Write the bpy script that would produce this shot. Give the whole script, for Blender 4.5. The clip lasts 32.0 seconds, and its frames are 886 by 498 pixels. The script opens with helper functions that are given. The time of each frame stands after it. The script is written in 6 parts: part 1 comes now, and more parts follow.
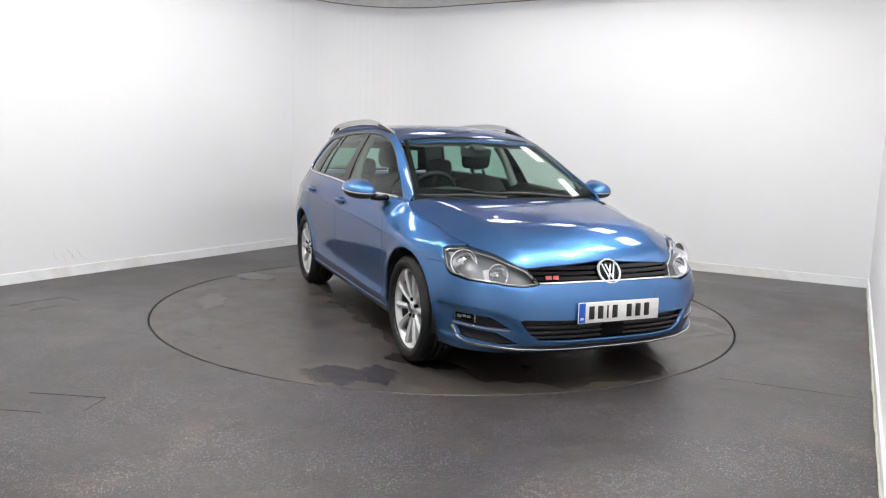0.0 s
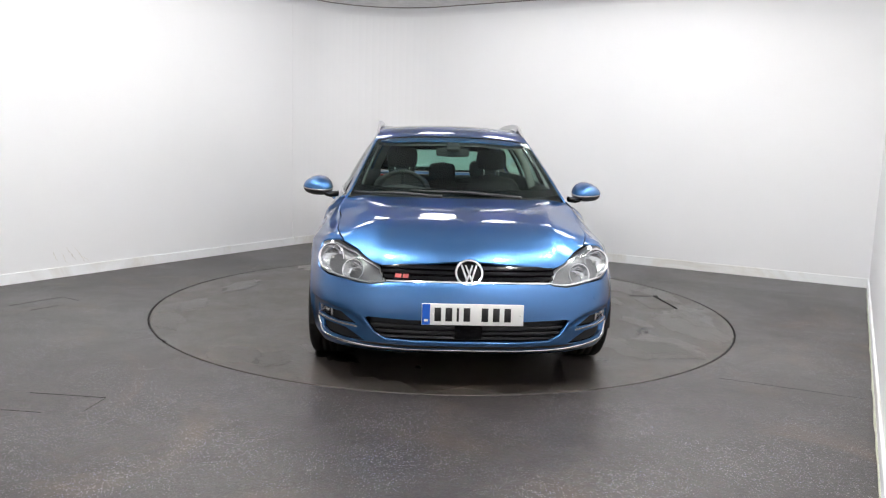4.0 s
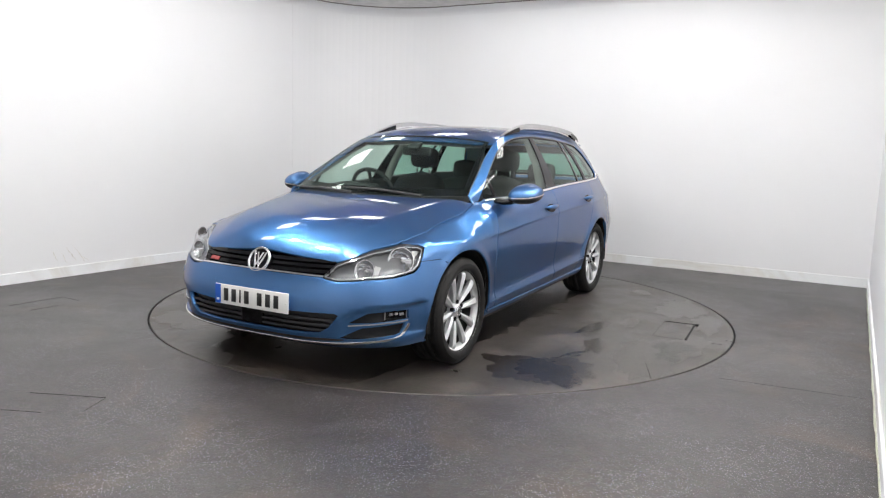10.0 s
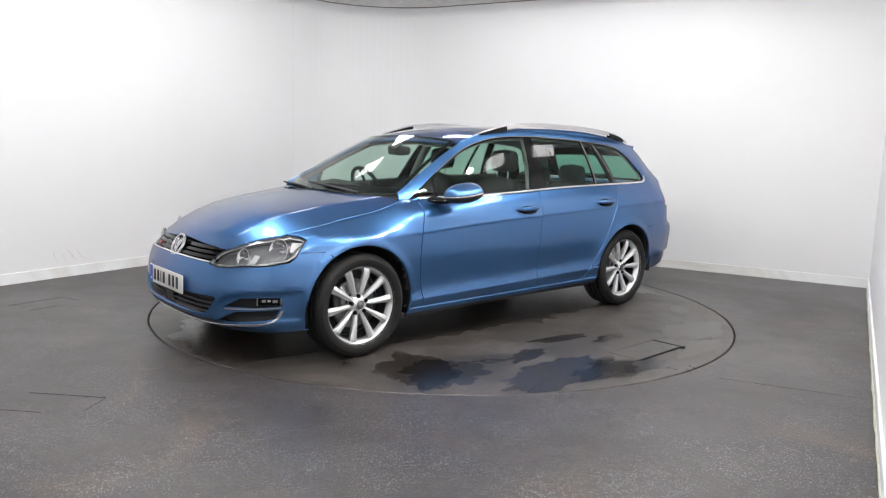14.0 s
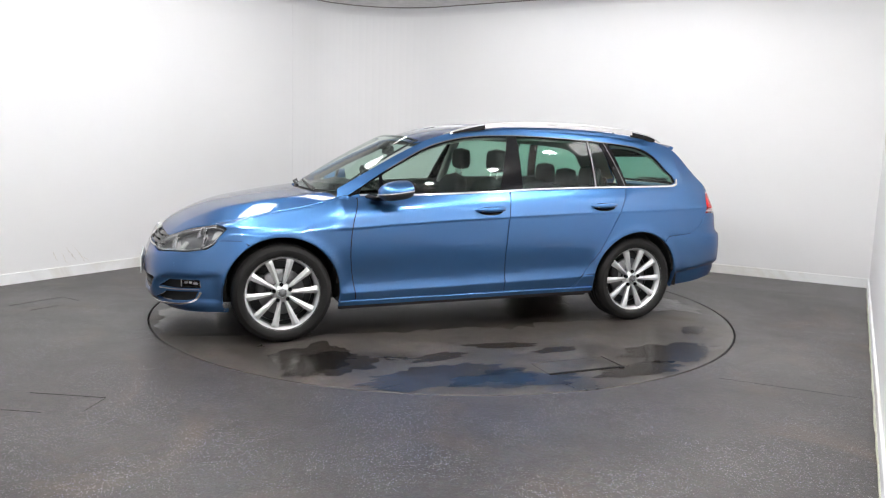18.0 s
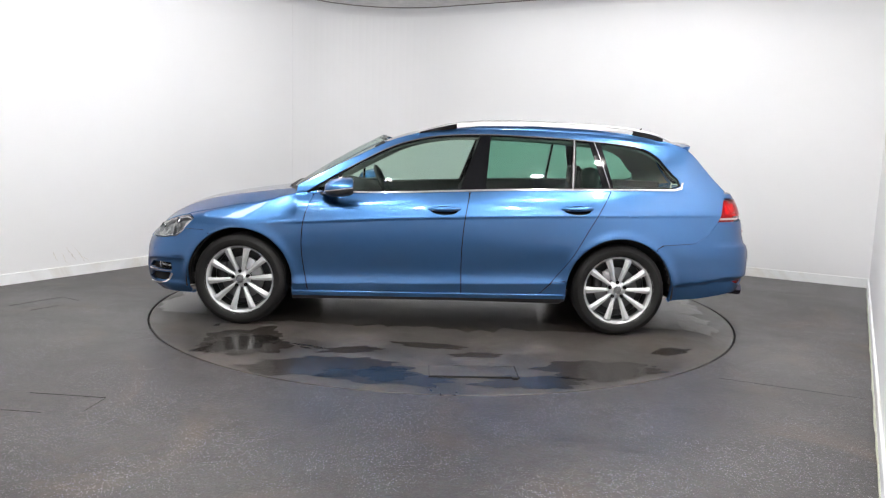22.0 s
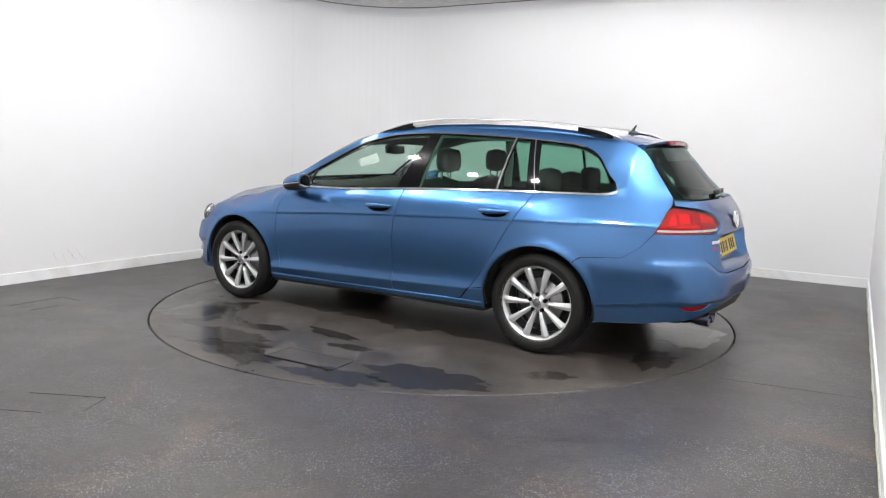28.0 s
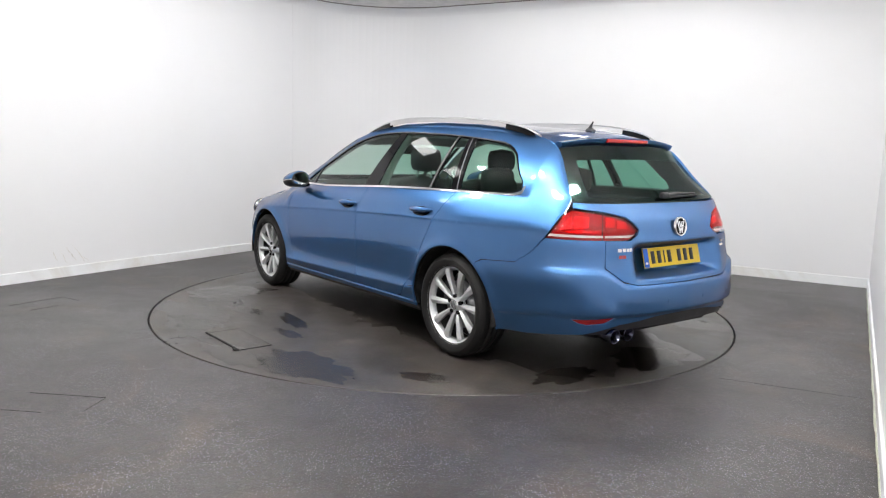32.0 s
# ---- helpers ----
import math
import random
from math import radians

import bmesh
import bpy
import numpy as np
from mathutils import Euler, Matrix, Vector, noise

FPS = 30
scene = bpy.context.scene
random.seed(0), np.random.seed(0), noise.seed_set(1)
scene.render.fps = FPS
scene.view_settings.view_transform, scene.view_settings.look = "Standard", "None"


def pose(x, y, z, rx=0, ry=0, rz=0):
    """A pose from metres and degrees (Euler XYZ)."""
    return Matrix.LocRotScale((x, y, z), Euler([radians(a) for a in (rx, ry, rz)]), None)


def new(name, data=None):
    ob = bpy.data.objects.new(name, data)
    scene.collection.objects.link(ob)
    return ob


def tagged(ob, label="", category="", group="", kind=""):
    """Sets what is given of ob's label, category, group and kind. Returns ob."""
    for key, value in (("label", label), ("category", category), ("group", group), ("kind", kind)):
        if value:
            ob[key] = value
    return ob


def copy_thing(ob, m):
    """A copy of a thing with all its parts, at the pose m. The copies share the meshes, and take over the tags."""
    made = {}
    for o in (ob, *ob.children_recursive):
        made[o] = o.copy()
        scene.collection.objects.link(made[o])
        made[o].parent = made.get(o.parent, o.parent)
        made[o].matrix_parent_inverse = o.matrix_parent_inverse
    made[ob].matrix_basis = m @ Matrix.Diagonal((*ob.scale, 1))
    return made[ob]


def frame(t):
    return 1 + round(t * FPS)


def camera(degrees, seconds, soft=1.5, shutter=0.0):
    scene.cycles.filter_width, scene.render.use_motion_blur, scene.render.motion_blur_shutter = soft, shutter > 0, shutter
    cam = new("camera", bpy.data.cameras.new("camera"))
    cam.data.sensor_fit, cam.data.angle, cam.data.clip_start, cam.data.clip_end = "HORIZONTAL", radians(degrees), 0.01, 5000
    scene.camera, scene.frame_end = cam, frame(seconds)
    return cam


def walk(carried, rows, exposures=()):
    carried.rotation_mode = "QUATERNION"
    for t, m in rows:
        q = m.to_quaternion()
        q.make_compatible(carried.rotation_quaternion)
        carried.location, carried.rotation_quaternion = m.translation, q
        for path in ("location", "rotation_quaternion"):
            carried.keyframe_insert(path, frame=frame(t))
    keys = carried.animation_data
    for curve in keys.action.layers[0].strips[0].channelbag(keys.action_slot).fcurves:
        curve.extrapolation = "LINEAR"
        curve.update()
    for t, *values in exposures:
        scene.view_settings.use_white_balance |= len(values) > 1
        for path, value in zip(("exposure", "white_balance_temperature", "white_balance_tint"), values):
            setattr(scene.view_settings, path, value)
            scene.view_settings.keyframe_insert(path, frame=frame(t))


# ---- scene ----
# ---------------------------------------------------------------- camera
cam = camera(61.86, 32.0, 1.2)
CAM = pose(0.0, -5.932, 1.288, 81.97, 0.0, 0.06) @ pose(0, 0, 0, 0, 0, 1.67)
walk(cam, [(0, CAM), (32, CAM)])

# turntable: start heading of the car and turning speed, degrees
TURN_START, TURN_SPEED = -66.157, -5.2003
CAR_OFFSET = (0.0907, 0.0190)
TABLE_R = 2.229

# ---------------------------------------------------------------- light
world = bpy.data.worlds.new("studio_world")
world.use_nodes = True
world.node_tree.nodes["Background"].inputs[0].default_value = (0.9, 0.95, 1.0, 1)
world.node_tree.nodes["Background"].inputs[1].default_value = 0.05
scene.world = world
scene.view_settings.exposure = -0.02

# room frame: corner behind the car, axes along the back wall and along the side walls
CORNER = Vector((-1.173, 4.334, 0))
E1 = Vector((0.876, -0.482, 0)).normalized()
E2 = Vector((0.482, 0.876, 0)).normalized()
ROOM_H = 2.985


def room(a, b, z=0.0):
    """A point a metres along the back wall from the corner and b metres out from it."""
    p = CORNER + E1 * a - E2 * b
    return Vector((p.x, p.y, z))


# ---------------------------------------------------------------- materials
def mat(name, colour, rough=0.5, metal=0.0, coat=0.0, spec=0.5):
    m = bpy.data.materials.new(name)
    m.use_nodes = True
    b = m.node_tree.nodes["Principled BSDF"]
    b.inputs["Base Color"].default_value = (*colour, 1)
    b.inputs["Roughness"].default_value = rough
    b.inputs["Metallic"].default_value = metal
    b.inputs["Coat Weight"].default_value = coat
    b.inputs["Coat Roughness"].default_value = 0.03
    b.inputs["Specular IOR Level"].default_value = spec
    return m


def node(m, kind, **sets):
    n = m.node_tree.nodes.new(kind)
    for k, v in sets.items():
        n.inputs[k.replace("_", " ")].default_value = v
    return n


def link(m, a, ai, b, bi):
    m.node_tree.links.new(a.outputs[ai], b.inputs[bi])


def coords(m, kind="Object"):
    t = m.node_tree.nodes.new("ShaderNodeTexCoord")
    return t, kind


def noise_tex(m, scale, detail=4, rough=0.55, distort=0.0, kind="Object"):
    t, k = coords(m, kind)
    n = node(m, "ShaderNodeTexNoise", Scale=scale, Detail=detail, Roughness=rough, Distortion=distort)
    link(m, t, k, n, "Vector")
    return n


def ramp(m, src, stops, out="Fac"):
    r = m.node_tree.nodes.new("ShaderNodeValToRGB")
    el = r.color_ramp.elements
    while len(el) < len(stops):
        el.new(0.5)
    for e, (p, c) in zip(el, stops):
        e.position = p
        e.color = (*c, 1) if len(c) == 3 else c
    link(m, src, out, r, "Fac")
    return r


def mixc(m, fac, a, b, mode="MIX"):
    """Colour mix; a and b are colours or (node, socket)."""
    n = m.node_tree.nodes.new("ShaderNodeMix")
    n.data_type, n.blend_type = "RGBA", mode
    for sock, v in ((n.inputs[0], fac), (n.inputs[6], a), (n.inputs[7], b)):
        if isinstance(v, tuple) and hasattr(v[0], "outputs"):
            m.node_tree.links.new(v[0].outputs[v[1]], sock)
        elif isinstance(v, tuple):
            sock.default_value = (*v, 1)
        else:
            sock.default_value = v
    return n


def bump(m, src, out, strength, dist=0.001):
    b = node(m, "ShaderNodeBump", Strength=strength, Distance=dist)
    link(m, src, out, b, "Height")
    link(m, b, "Normal", m.node_tree.nodes["Principled BSDF"], "Normal")
    return b


def surf(m):
    return m.node_tree.nodes["Principled BSDF"]


def mottled(name, colour, rough, scale=6.0, amount=0.08, fine=180.0, bumpy=0.1, metal=0.0, spec=0.5, dist=0.001):
    """A plain material with slight variation at two scales and fine relief."""
    m = mat(name, colour, rough, metal, spec=spec)
    n1 = noise_tex(m, scale, 5)
    n2 = noise_tex(m, fine, 3)
    lo = tuple(max(0.0, c * (1 - amount)) for c in colour)
    hi = tuple(min(1.0, c * (1 + amount)) for c in colour)
    r = ramp(m, n1, [(0.3, lo), (0.7, hi)])
    mx = mixc(m, 0.12, (r, "Color"), (n2, "Color"), "SOFT_LIGHT")
    link(m, mx, 2, surf(m), "Base Color")
    rr = ramp(m, n1, [(0.25, (rough * 0.85,) * 3), (0.75, (min(1, rough * 1.15),) * 3)])
    link(m, rr, "Color", surf(m), "Roughness")
    bump(m, n2, "Fac", bumpy, dist)
    return m


def sheen(nt, base, rise):
    """How much a clear surface mirrors: little head-on, more when seen along it."""
    lw = nt.nodes.new("ShaderNodeLayerWeight")
    lw.inputs["Blend"].default_value = 0.5
    pw = nt.nodes.new("ShaderNodeMath")
    pw.operation = "POWER"
    pw.inputs[1].default_value = 5.0
    ma = nt.nodes.new("ShaderNodeMath")
    ma.operation = "MULTIPLY_ADD"
    ma.inputs[1].default_value, ma.inputs[2].default_value = rise, base
    nt.links.new(lw.outputs["Facing"], pw.inputs[0])
    nt.links.new(pw.outputs[0], ma.inputs[0])
    return ma.outputs[0]


WALL = mottled("wall_paint", (0.775, 0.775, 0.785), 0.55, 0.7, 0.02, 300, 0.0)
SKIRT = mottled("skirting_paint", (0.84, 0.85, 0.86), 0.4, 3, 0.04, 90, 0.05)
st_ = ramp(SKIRT, noise_tex(SKIRT, 1.1, 6, 0.65, 0.8), [(0.50, (0, 0, 0)), (0.72, (0.55, 0.55, 0.55))])  # brown smears
old_ = surf(SKIRT).inputs["Base Color"].links[0].from_socket
mx_ = mixc(SKIRT, (st_, "Color"), (0.84, 0.85, 0.86), (0.50, 0.42, 0.31))
SKIRT.node_tree.links.new(old_, mx_.inputs[6])
link(SKIRT, mx_, 2, surf(SKIRT), "Base Color")
BEAD = mottled("old_sealant", (0.40, 0.42, 0.33), 0.5, 9, 0.2, 120, 0.2)
FLOOR_MARK = mottled("floor_scuff", (0.17, 0.165, 0.16), 0.6, 40, 0.35, 200, 0.1)
SCUFF = mottled("scuffed_paint", (0.66, 0.64, 0.61), 0.6, 60, 0.25, 200, 0.1)
CEIL = mottled("ceiling_board", (0.70, 0.69, 0.68), 0.9, 9, 0.15, 140, 0.4, dist=0.003)


def vinyl(name, base, rough, specks, stain, spread=0.55, dark=0.80, pale=1.22):
    """Dark speckled safety vinyl: pale and bluish flakes, broad scuffs, rusty stains."""
    m = mat(name, base, rough)
    broad = noise_tex(m, spread, 6, 0.6, 0.6)
    fine = noise_tex(m, 26, 4, 0.6)
    c = ramp(m, broad, [(0.30, tuple(k * dark for k in base)), (0.52, base), (0.72, tuple(k * pale for k in base))])
    blot = ramp(m, noise_tex(m, 7.0, 8, 0.72, 0.4), [(0.32, (0.62, 0.61, 0.60)), (0.50, (1.0, 1.0, 1.0)), (0.70, (1.35, 1.33, 1.30))])
    grain = ramp(m, noise_tex(m, 75.0, 4, 0.7), [(0.30, (0.62, 0.62, 0.63)), (0.70, (1.38, 1.38, 1.40))])
    ca = mixc(m, 1.0, (c, "Color"), (blot, "Color"), "MULTIPLY")
    cb = mixc(m, 1.0, (ca, 2), (grain, "Color"), "MULTIPLY")
    c2 = mixc(m, 0.4, (cb, 2), (fine, "Color"), "SOFT_LIGHT")
    st = noise_tex(m, 0.9, 7, 0.65, 1.2)
    sf = ramp(m, st, [(0.55, (0, 0, 0)), (0.72, (stain, stain, stain))])
    c3 = mixc(m, (sf, "Color"), (c2, 2), (0.085, 0.060, 0.042))
    # flakes
    t = m.node_tree.nodes.new("ShaderNodeTexCoord")
    vo = node(m, "ShaderNodeTexVoronoi", Scale=125.0, Randomness=1.0)
    link(m, t, "Object", vo, "Vector")
    dots = ramp(m, vo, [(0.20, (1, 1, 1)), (0.34, (0, 0, 0))], "Distance")
    pick = ramp(m, vo, [(0.42, (0, 0, 0)), (0.55, (1, 1, 1))], "Color")
    patch_ = ramp(m, noise_tex(m, 2.2, 4), [(0.38, (0.15, 0.15, 0.15)), (0.6, (1, 1, 1))])
    f1 = mixc(m, 1.0, (dots, "Color"), (pick, "Color"), "MULTIPLY")
    f2 = mixc(m, 1.0, (f1, 2), (patch_, "Color"), "MULTIPLY")
    f3 = mixc(m, 1.0, (f2, 2), (specks, specks, specks), "MULTIPLY")
    tint = ramp(m, vo, [(0.0, (0.37, 0.37, 0.54)), (0.6, (0.46, 0.44, 0.42)), (1.0, (0.23, 0.25, 0.52))], "Color")
    c4 = mixc(m, (f3, 2), (c3, 2), (tint, "Color"))
    link(m, c4, 2, surf(m), "Base Color")
    rr = ramp(m, broad, [(0.25, (rough * 0.62,) * 3), (0.75, (min(1, rough * 1.3),) * 3)])
    link(m, rr, "Color", surf(m), "Roughness")
    bump(m, noise_tex(m, 48.0, 5, 0.7), "Fac", 0.42, 0.004)
    return m


FLOOR = vinyl("floor_vinyl", (0.043, 0.038, 0.037), 0.42, 1.0, 0.85)
TABLE = vinyl("table_vinyl", (0.058, 0.050, 0.044), 0.38, 0.3, 0.6, 2.6, 0.42, 1.7)
DARKGAP = mat("gap_dark", (0.01, 0.01, 0.01), 0.8)
PAINT = mat("blue_paint", (0.03, 0.12, 0.31), 0.31, 0.92, 1.0)
surf(PAINT).inputs["Specular Tint"].default_value = (0.05, 0.08, 0.14, 1)
fl = PAINT.node_tree.nodes.new("ShaderNodeTexVoronoi")  # metal flakes
fl.inputs["Scale"].default_value = 1600
flr = ramp(PAINT, fl, [(0.0, (0.047, 0.146, 0.348)), (1.0, (0.079, 0.214, 0.470))], "Color")
link(PAINT, flr, "Color", surf(PAINT), "Base Color")
GLOSSBLACK = mat("gloss_black", (0.004, 0.004, 0.005), 0.05, 0, 0.0, 0.18)
SATIN = mat("satin_grey_trim_and_glint", (0.12, 0.12, 0.125), 0.35, 0.5)
PLASTIC = mottled("black_plastic", (0.022, 0.022, 0.024), 0.5, 20, 0.1, 500, 0.15)
LINER = mottled("wheel_liner", (0.014, 0.014, 0.014), 0.85, 10, 0.2, 200, 0.3)
CHROME = mat("chrome", (0.78, 0.79, 0.8), 0.08, 1.0)
RUBBER = mottled("tyre_rubber", (0.011, 0.0105, 0.0105), 0.66, 14, 0.15, 300, 0.2, spec=0.3)
ALLOY = mottled("alloy_silver", (0.70, 0.71, 0.72), 0.38, 12, 0.05, 300, 0.03, metal=0.6)
CAPGREY = mat("cap_grey", (0.26, 0.26, 0.27), 0.25, 0.7)


# ---------------------------------------------------------------- mesh helpers
def mesh_of(name, verts, faces, normals=None, smooth=True):
    me = bpy.data.meshes.new(name)
    me.from_pydata([tuple(v) for v in verts], [], [tuple(f) for f in faces])
    me.update()
    if smooth:
        me.polygons.foreach_set("use_smooth", [True] * len(me.polygons))
    if normals is not None:
        me.normals_split_custom_set_from_vertices([tuple(n) for n in normals])
    return me


def part(name, data, material, parent=None, label=""):
    """Links a bmesh or mesh as one object, under a thing or a part if given."""
    if isinstance(data, bmesh.types.BMesh):
        me = bpy.data.meshes.new(name)
        data.to_mesh(me)
        data.free()
    else:
        me = data
    if material is not None and not me.materials:
        me.materials.append(material)
    ob = new(name, me)
    if parent is not None:
        ob.parent = parent
    if label:
        ob["label"] = label
    return ob


def empty(name):
    e = new(name)
    e.empty_display_size = 0.1
    return e


def box_bm(cx, cy, cz, sx, sy, sz, bevel=0.0, seg=2, m=None):
    bm = bmesh.new()
    bmesh.ops.create_cube(bm, size=1)
    bmesh.ops.scale(bm, vec=(sx, sy, sz), verts=bm.verts)
    if bevel > 0:
        bmesh.ops.bevel(bm, geom=bm.edges[:], offset=bevel, segments=seg, affect="EDGES", profile=0.5)
        for f in bm.faces:
            f.smooth = True
    if m is not None:
        bmesh.ops.transform(bm, matrix=m, verts=bm.verts)
    bmesh.ops.translate(bm, vec=(cx, cy, cz), verts=bm.verts)
    return bm


def lathe(profile, seg=48, axis="y", closed=False):
    """Turns (radius, height) pairs round an axis; returns verts and faces."""
    vs, fs = [], []
    n = len(profile)
    for i in range(seg):
        a = 2 * math.pi * i / seg
        for r, h in profile:
            p = (r * math.cos(a), h, r * math.sin(a)) if axis == "y" else (r * math.cos(a), r * math.sin(a), h)
            vs.append(p)
    for i in range(seg):
        j = (i + 1) % seg
        for k in range(n if closed else n - 1):
            k2 = (k + 1) % n
            q = (i * n + k, i * n + k2, j * n + k2, j * n + k)
            fs.append(q if axis == "z" else q[::-1])
    return vs, fs


def hermite(xs, ys, x):
    """Smooth curve through the knots, at x; xs rise."""
    xs, ys, x = np.asarray(xs, float), np.asarray(ys, float), np.asarray(x, float)
    h = np.diff(xs)
    d = np.diff(ys, axis=0) / (h if ys.ndim == 1 else h[:, None])
    m = np.empty_like(ys)
    m[0], m[-1] = d[0], d[-1]
    w = h[1:] / (h[1:] + h[:-1])
    if ys.ndim > 1:
        w = w[:, None]
    m[1:-1] = d[:-1] * w + d[1:] * (1 - w)
    i = np.clip(np.searchsorted(xs, x, side="right") - 1, 0, len(xs) - 2)
    t = (x - xs[i]) / h[i]
    hh = h[i]
    if ys.ndim > 1:
        t, hh = t[:, None], hh[:, None]
    return (ys[i] * (1 + 2 * t) * (1 - t) ** 2 + m[i] * hh * t * (1 - t) ** 2
            + ys[i + 1] * t * t * (3 - 2 * t) + m[i + 1] * hh * t * t * (t - 1))


def grid_mesh(P):
    """Verts, faces and normals of a grid of points P[i, j]."""
    a, b, _ = P.shape
    vs = P.reshape(-1, 3)
    fs = [(i * b + j, i * b + j + 1, (i + 1) * b + j + 1, (i + 1) * b + j) for i in range(a - 1) for j in range(b - 1)]
    gi, gj = np.gradient(P, axis=0), np.gradient(P, axis=1)
    n = np.cross(gj, gi)
    n /= np.linalg.norm(n, axis=2, keepdims=True) + 1e-12
    return vs, fs, n.reshape(-1, 3)


def tube(path, radius, seg=10, cap=True):
    """A round bar along the path; radius a number or one for each point."""
    path = [Vector(p) for p in path]
    rad = radius if isinstance(radius, (list, tuple)) else [radius] * len(path)
    vs, fs = [], []
    up = Vector((0.123, 0.2, 1)).normalized()
    for i, p in enumerate(path):
        t = (path[min(i + 1, len(path) - 1)] - path[max(i - 1, 0)]).normalized()
        u = (up - t * up.dot(t)).normalized()
        v = t.cross(u)
        for k in range(seg):
            a = 2 * math.pi * k / seg
            vs.append(p + (u * math.cos(a) + v * math.sin(a)) * rad[i])
    for i in range(len(path) - 1):
        for k in range(seg):
            k2 = (k + 1) % seg
            fs.append((i * seg + k, (i + 1) * seg + k, (i + 1) * seg + k2, i * seg + k2)[::-1])
    if cap:
        fs.append(tuple(range(seg)))
        fs.append(tuple(range((len(path) - 1) * seg, len(path) * seg))[::-1])
    return vs, fs


def smooth_line(pts, n=8):
    """Points along a smooth curve through pts."""
    p = np.asarray(pts, float)
    s = np.concatenate([[0], np.cumsum(np.linalg.norm(np.diff(p, axis=0), axis=1))])
    return hermite(s, p, np.linspace(0, s[-1], n * (len(p) - 1) + 1))


def inside(poly, x, y):
    """Which of the points lie in the polygon."""
    c = np.zeros(x.shape, bool)
    j = len(poly) - 1
    for i in range(len(poly)):
        (xi, yi), (xj, yj) = poly[i], poly[j]
        if yi != yj:
            c ^= ((yi > y) != (yj > y)) & (x < (xj - xi) * (y - yi) / (yj - yi) + xi)
        j = i
    return c


def resample(poly, step):
    out = []
    for a, b in zip(poly, list(poly[1:]) + [poly[0]]):
        a, b = np.array(a, float), np.array(b, float)
        n = max(1, int(np.ceil(np.linalg.norm(b - a) / step)))
        out += [tuple(a + (b - a) * k / n) for k in range(n)]
    return out


def fill(poly, holes=(), step=0.03, extra=None):
    """Triangulates the polygon with inner points; returns 2D verts, triangles and the border loops."""
    from mathutils.geometry import delaunay_2d_cdt
    loops = [resample(p, step) for p in (poly, *holes)]
    vs, es = [], []
    for lp in loops:
        b = len(vs)
        vs += lp
        es += [(b + k, b + (k + 1) % len(lp)) for k in range(len(lp))]
    arr = np.array(loops[0])
    lo, hi = arr.min(0), arr.max(0)
    gx, gy = np.meshgrid(np.arange(lo[0] + step / 2, hi[0], step), np.arange(lo[1] + step / 2, hi[1], step))
    gx, gy = gx.ravel(), gy.ravel()
    ok = inside(loops[0], gx, gy)
    for lp in loops[1:]:
        ok &= ~inside(lp, gx, gy)
    g = np.stack([gx[ok], gy[ok]], 1)
    if extra is not None:
        e = extra[inside(loops[0], extra[:, 0], extra[:, 1])]
        for lp in loops[1:]:
            e = e[~inside(lp, e[:, 0], e[:, 1])]
        if len(e) and len(g):
            near = np.array([np.min(np.hypot(*(e - q).T)) for q in g])
            g = g[near > 0.011]
    else:
        e = np.zeros((0, 2))
    allb = np.concatenate([np.array(lp) for lp in loops])
    if len(g):
        d = np.min(np.linalg.norm(g[:, None] - allb[None], axis=2), axis=1)
        g = g[d > step * 0.45]
    if len(e):
        d = np.min(np.linalg.norm(e[:, None] - allb[None], axis=2), axis=1)
        g = np.concatenate([g, e[d > 0.003]])
    pts = [Vector(p) for p in vs] + [Vector(p) for p in g]
    ov, _, of, orig, _, _ = delaunay_2d_cdt(pts, es, [], 0, 1e-7)
    ov = np.array([tuple(p) for p in ov])
    cen = np.array([ov[list(f)].mean(0) for f in of])
    ok = inside(loops[0], cen[:, 0], cen[:, 1])
    for lp in loops[1:]:
        ok &= ~inside(lp, cen[:, 0], cen[:, 1])
    tris = [tuple(f) for f, k in zip(of, ok) if k]
    return ov, tris


class Skin:
    """A smooth surface that panels are laid on: grids of points with their normals."""

    def __init__(self, grids, mid=0.0):
        self.mid = mid  # half width of the strip along the middle that is kept level across
        self.v, self.f, self.n = [], [], []
        for P in grids:
            v, f, n = grid_mesh(P)
            b = len(self.v)
            self.v += [Vector(q) for q in v]
            self.n += [Vector(q) for q in n]
            for q in f:
                q = [b + k for k in q]
                self.f += [(q[0], q[1], q[2]), (q[0], q[2], q[3])]
        from mathutils.bvhtree import BVHTree
        self.tree = BVHTree.FromPolygons(self.v, self.f)

    def cast(self, o, d):
        o, d = Vector(o), Vector(d).normalized()
        p, n, i, _ = self.tree.ray_cast(o, d)
        if p is None:
            p, n, i, _ = self.tree.find_nearest(o + d * 2)
        a, b, c = (self.v[k] for k in self.f[i])
        na, nb, nc = (self.n[k] for k in self.f[i])
        e0, e1, e2 = b - a, c - a, p - a
        d00, d01, d11, d20, d21 = e0.dot(e0), e0.dot(e1), e1.dot(e1), e2.dot(e0), e2.dot(e1)
        den = d00 * d11 - d01 * d01
        w1 = (d11 * d20 - d01 * d21) / den if den else 0
        w2 = (d00 * d21 - d01 * d20) / den if den else 0
        n = (na * (1 - w1 - w2) + nb * w1 + nc * w2).normalized()
        if abs(p.y) < self.mid:
            n = Vector((n.x, n.y * (abs(p.y) / self.mid) ** 0.6, n.z)).normalized()
        if n.dot(d) > 0:
            n = -n
        return p, n


def side_ray(x, z):
    return (x, 3.0, z), (0, -1, 0)


def top_ray(x, y):
    return (x, y, 3.0), (0, 0, -1)


